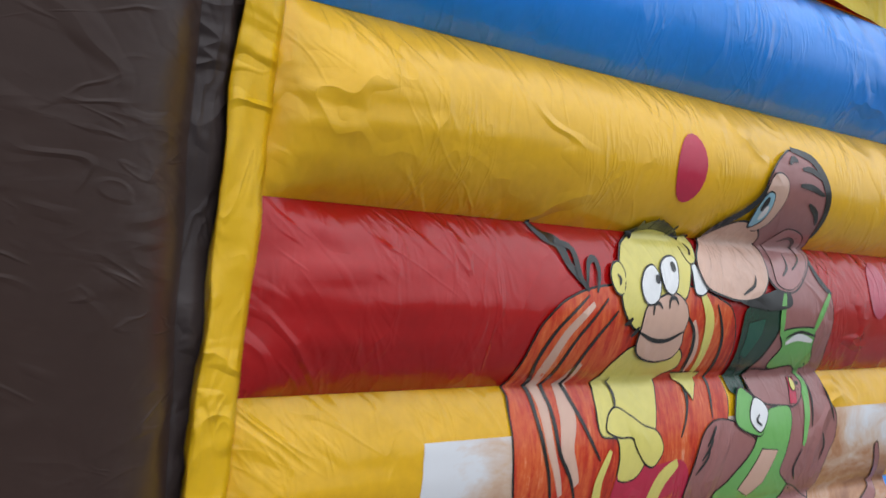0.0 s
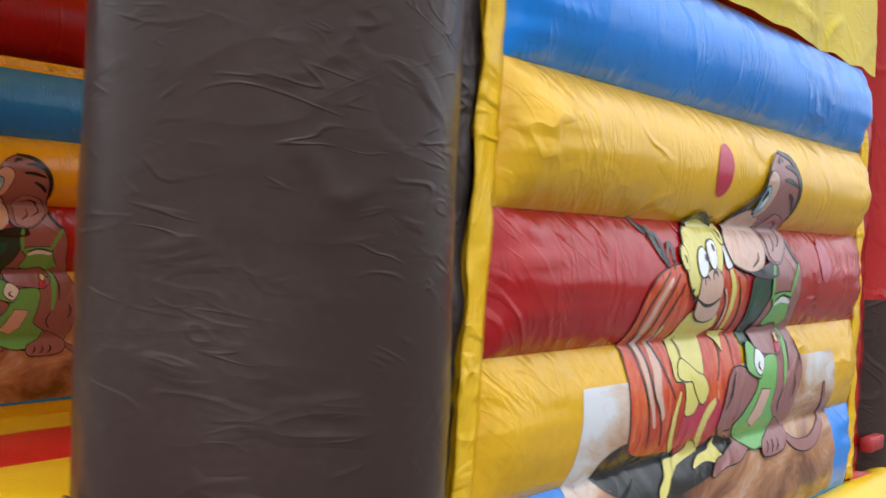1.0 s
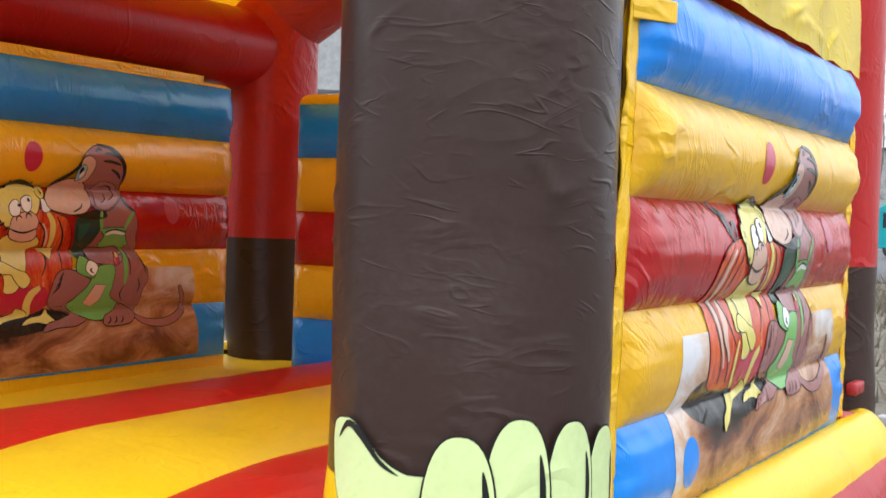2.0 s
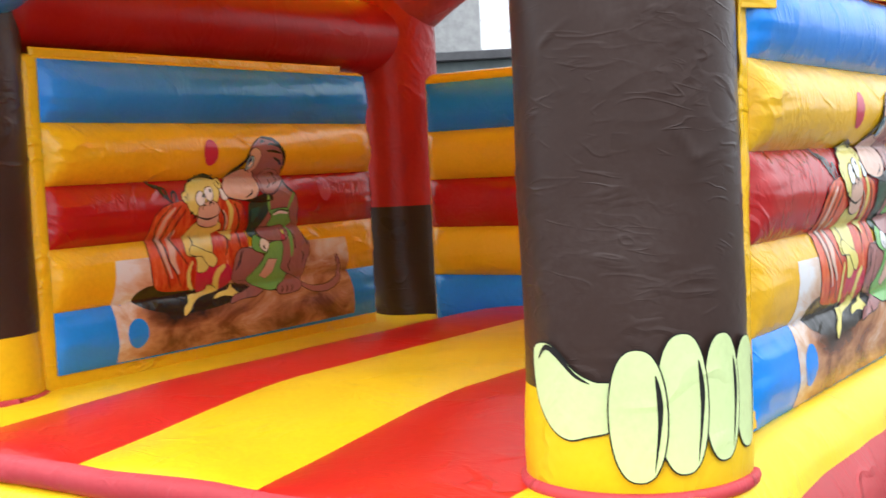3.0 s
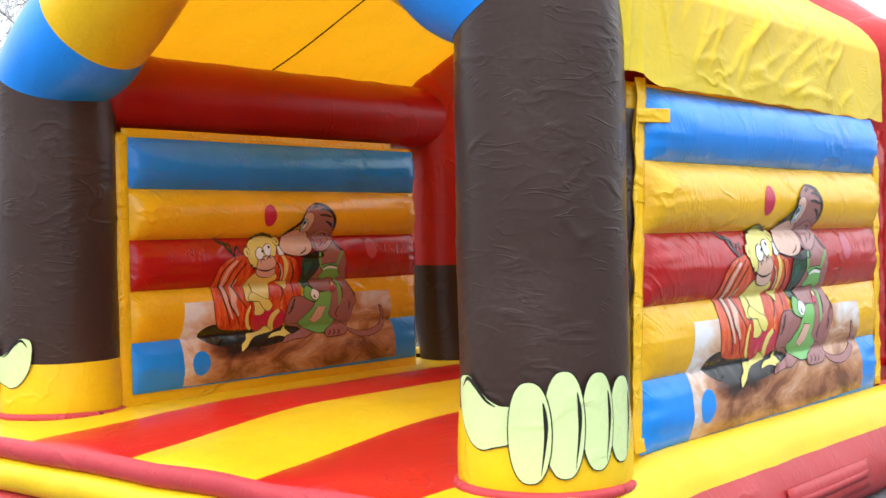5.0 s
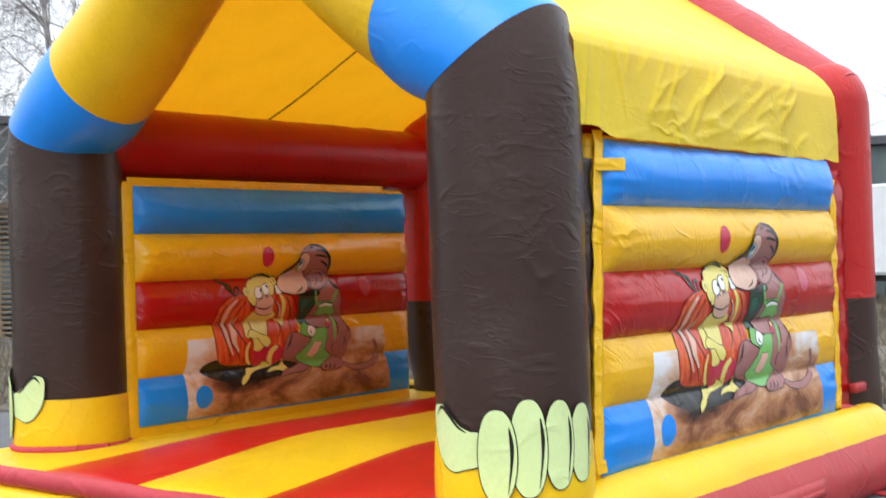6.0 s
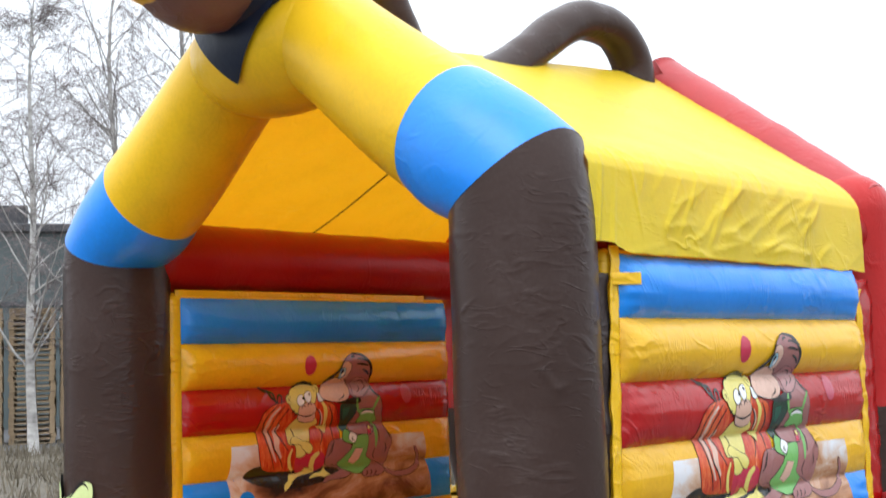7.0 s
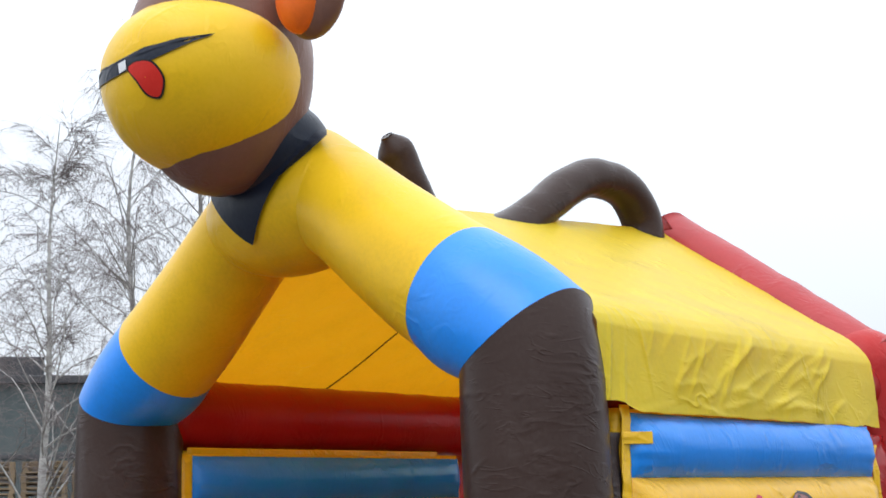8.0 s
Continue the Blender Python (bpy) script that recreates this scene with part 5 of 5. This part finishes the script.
h1 = hall("industrial_hall", afar(48, -34), ANG, 52, 14, 7.1, M_WALLGREY, "long low grey-green clad industrial hall", ((4.4, 0.16), (2.9, 0.10)))
bm = bmesh.new()
box_into(bm, (22, 3, 7.41), (33.9, 8, 8.5), 0.03, 1)
part("rooftop_unit", bm, M_ROOFDARK, h1, "dark box on the roof", smooth=False)
hall("tall_block", Vector((-41.0, 34.2, GZ)), 32, 15.9, 10, 13.0, M_CONCRETE, "tall pale grey concrete block with a shallow roof", ((6.2, 0.2),), 0, 0, 2.4)
hall("low_shed", Vector((-36.0, 20.0, GZ)), 32, 34, 6, 5.05, M_WALLGREY, "low grey shed behind the yard", ((3.6, 0.15),))
hall("office_block", Vector((-22.0, 96.0, GZ)), -4, 34, 12, 7.5, M_CONCRETE, "far grey office block with rows of windows", (), 9, 2)


# bare birches
def bare_tree(seed, height, spread, weeping=0.5, n1=30, n2=7, n3=6):
    """Trunk with limbs, and a crown of thin bare twigs, as two lists of tubes."""
    rng = random.Random(seed)
    trunk_bm, twig_bm = bmesh.new(), bmesh.new()
    pts = []
    for i in range(15):
        v = i / 14
        pts.append(Vector((0.22 * nz(seed, v * 2.2, 0) * (0.3 + v) * 2, 0.22 * nz(seed + 7, v * 2.2, 0) * (0.3 + v) * 2, height * v)))
    r0 = height * 0.0088
    tube(trunk_bm, pts, lambda v: r0 * (1.25 - 1.18 * v) + 0.25 * r0 * max(0, 1 - v * 18), 8)
    for _ in range(n1):
        v = rng.uniform(0.16, 0.97)
        k = v * 14
        base = pts[int(k)].lerp(pts[min(14, int(k) + 1)], k % 1)
        az = rng.uniform(0, 2 * math.pi)
        ln = spread * rng.uniform(0.55, 1.0) * (1.12 - 0.75 * v)
        d = Vector((math.cos(az), math.sin(az), rng.uniform(0.7, 1.5))).normalized()
        line = [base]
        for j in range(5):
            d = (d + Vector((rng.gauss(0, 0.12), rng.gauss(0, 0.12), -0.05 + rng.gauss(0, 0.08)))).normalized()
            line.append(line[-1] + d * ln / 5)
        rl = r0 * 0.28 * (1.15 - v)
        tube(trunk_bm, line, lambda u: rl * (1 - 0.75 * u) + 0.004, 5, ends=False)
        for _b in range(n2):
            j = rng.randint(1, 5)
            p = line[j]
            e = (d + Vector((rng.gauss(0, 0.6), rng.gauss(0, 0.6), rng.gauss(0.1, 0.4)))).normalized()
            l2 = ln * rng.uniform(0.25, 0.5)
            q = [p]
            for j2 in range(4):
                e = (e + Vector((rng.gauss(0, 0.15), rng.gauss(0, 0.15), -0.22 * weeping * j2))).normalized()
                q.append(q[-1] + e * l2 / 4)
            tube(twig_bm, q, lambda u: 0.009 * (1 - 0.7 * u), 3, ends=False)
            for _c in range(n3):
                p3 = q[rng.randint(1, 4)]
                g = (e + Vector((rng.gauss(0, 0.7), rng.gauss(0, 0.7), rng.gauss(-0.1, 0.4)))).normalized()
                l3 = rng.uniform(0.35, 0.9) * (0.6 + 0.5 * weeping)
                t = [p3]
                for j3 in range(3):
                    g = (g + Vector((rng.gauss(0, 0.1), rng.gauss(0, 0.1), -0.28 * weeping))).normalized()
                    t.append(t[-1] + g * l3 / 3)
                tube(twig_bm, t, lambda u: 0.0042 * (1 - 0.5 * u), 3, ends=False)
    return trunk_bm, twig_bm


def birch(seed, place, height, spread, turn, weeping, label):
    a, b = bare_tree(seed, height, spread, weeping, 46, 9, 8)
    root = new("birch_tree")
    root.matrix_world = Matrix.Translation(place) @ pose(0, 0, 0, 0, 0, turn)
    tagged(root, label, "tree", "bare birches")
    part("trunk", a, M_BARK, root, "white bark with dark marks")
    part("crown", b, M_TWIG, root, "thin bare twigs")
    return root


birch(3, afar(29.0, 0.05), 11.0, 3.4, 0, 0.35, "slender bare birch with a white trunk on the verge")
birch(5, afar(33.5, 2.2), 14.0, 4.2, 40, 0.9, "bare weeping birch beside the pallet stacks")
birch(8, afar(35.0, 4.0), 15.5, 4.4, 100, 1.0, "tall bare weeping birch beside the pallet stacks")
birch(11, afar(31.5, -2.2), 12.0, 3.6, 200, 0.6, "bare birch on the verge")

# bare wood far behind the trailer
far_meshes = []
for sd in (21, 22, 23):
    a, b = bare_tree(sd, 9.0, 3.2, 0.2, 16, 5, 4)
    far_meshes.append((a, b))
wood = [(part("trunk", a, M_WOODFAR, None), part("crown", b, M_WOODFAR, None)) for a, b in far_meshes]
rng = random.Random(4)
for i in range(34):
    t0, c0 = wood[i % 3]
    root = new("bare_tree")
    x = -34 + 1.0 * i + rng.uniform(-0.5, 0.5)
    root.matrix_world = Matrix.Translation((x, 46 + rng.uniform(0, 9), GZ)) @ pose(0, 0, 0, 0, 0, rng.uniform(0, 360)) @ Matrix.Scale(rng.uniform(0.75, 1.1), 4)
    tagged(root, "bare grey tree at the edge of a wood", "tree", "edge of the wood")
    for nm, src in (("trunk", t0), ("crown", c0)):
        ob = new(nm, src.data)
        ob.parent = root
for t0, c0 in wood:
    bpy.data.objects.remove(t0)
    bpy.data.objects.remove(c0)


# vehicles
def wheel(parent, x, y, r, w):
    bm = bmesh.new()
    tube(bm, [(x, y - w / 2 + w * i / 4, r) for i in range(5)], lambda v: r * (1 - 0.05 * abs(2 * v - 1) ** 3), 24)
    t = part("wheel", bm, M_TYRE, parent, "black tyre")
    bm = bmesh.new()
    tube(bm, [(x, y - w / 2 - 0.02, r), (x, y + w / 2 + 0.02, r)], r * 0.55, 18)
    part("rim", bm, M_STEEL, t, "steel rim")


def trailer(place, ang):
    root = new("box_trailer")
    root.matrix_world = Matrix.Translation(place) @ pose(0, 0, 0, 0, 0, ang)
    tagged(root, "white box trailer parked on the rough ground", "trailer")
    bm = bmesh.new()
    box_into(bm, (0, 0, 0.95), (9.0, 2.5, 3.45), 0.06, 2)
    part("body", bm, M_TRAILER, root, smooth=False)
    bm = bmesh.new()
    box_into(bm, (0.2, 0.5, 0.75), (8.8, 2.0, 0.945), 0.02, 1)
    part("chassis", bm, M_DARKMETAL, root, smooth=False)
    bm = bmesh.new()
    box_into(bm, (-0.03, -0.02, 0.93), (9.03, 2.52, 1.03), 0.01, 1)
    part("skirt_rail", bm, M_STEEL, root, smooth=False)
    for x in (1.4, 6.6, 7.7):
        for y in (0.28, 2.22):
            wheel(root, x, y, 0.48, 0.3)
    return root


def lorry(place, ang):
    root = new("lorry")
    root.matrix_world = Matrix.Translation(place) @ pose(0, 0, 0, 0, 0, ang)
    tagged(root, "teal lorry with pale box body on a far road", "lorry")
    bm = bmesh.new()
    prof = [(0, 0.55), (0, 1.5), (0.18, 2.7), (0.55, 2.95), (2.1, 2.95), (2.1, 0.55)]
    rows = [[(x, y, z) for x, z in prof] for y in (0.0, 2.4)]
    vs = grid_mesh(bm, rows, close_v=True)
    bm.faces.new(vs[0]), bm.faces.new(vs[1][::-1])
    bmesh.ops.recalc_face_normals(bm, faces=bm.faces[:])
    bmesh.ops.bevel(bm, geom=bm.edges[:], offset=0.06, segments=2, affect="EDGES", profile=0.5)
    cab = part("cab", bm, M_TEAL, root, "teal painted cab", smooth=False)
    bm = bmesh.new()
    box_into(bm, (0.45, -0.02, 1.65), (1.35, -0.004, 2.45), 0.0)
    part("side_window", bm, M_GLASS, cab, smooth=False)
    bm = bmesh.new()
    box_into(bm, (2.25, -0.05, 1.0), (8.6, 2.45, 2.75), 0.05, 2)
    part("load_body", bm, M_TEAL, root, "teal tarpaulin body", smooth=False)
    bm = bmesh.new()
    box_into(bm, (2.25, -0.05, 2.755), (8.6, 2.45, 3.35), 0.05, 2)
    part("load_top", bm, M_TRAILER, root, "pale cover", smooth=False)
    for x in (0.95, 6.4, 7.5):
        for y in (0.18, 2.22):
            wheel(root, x, y, 0.5, 0.3)
    return root


trailer(Vector((-15.5, 28.9, GZ)), -3)
lorry(Vector((-12.2, 66.0, GZ)), -4)
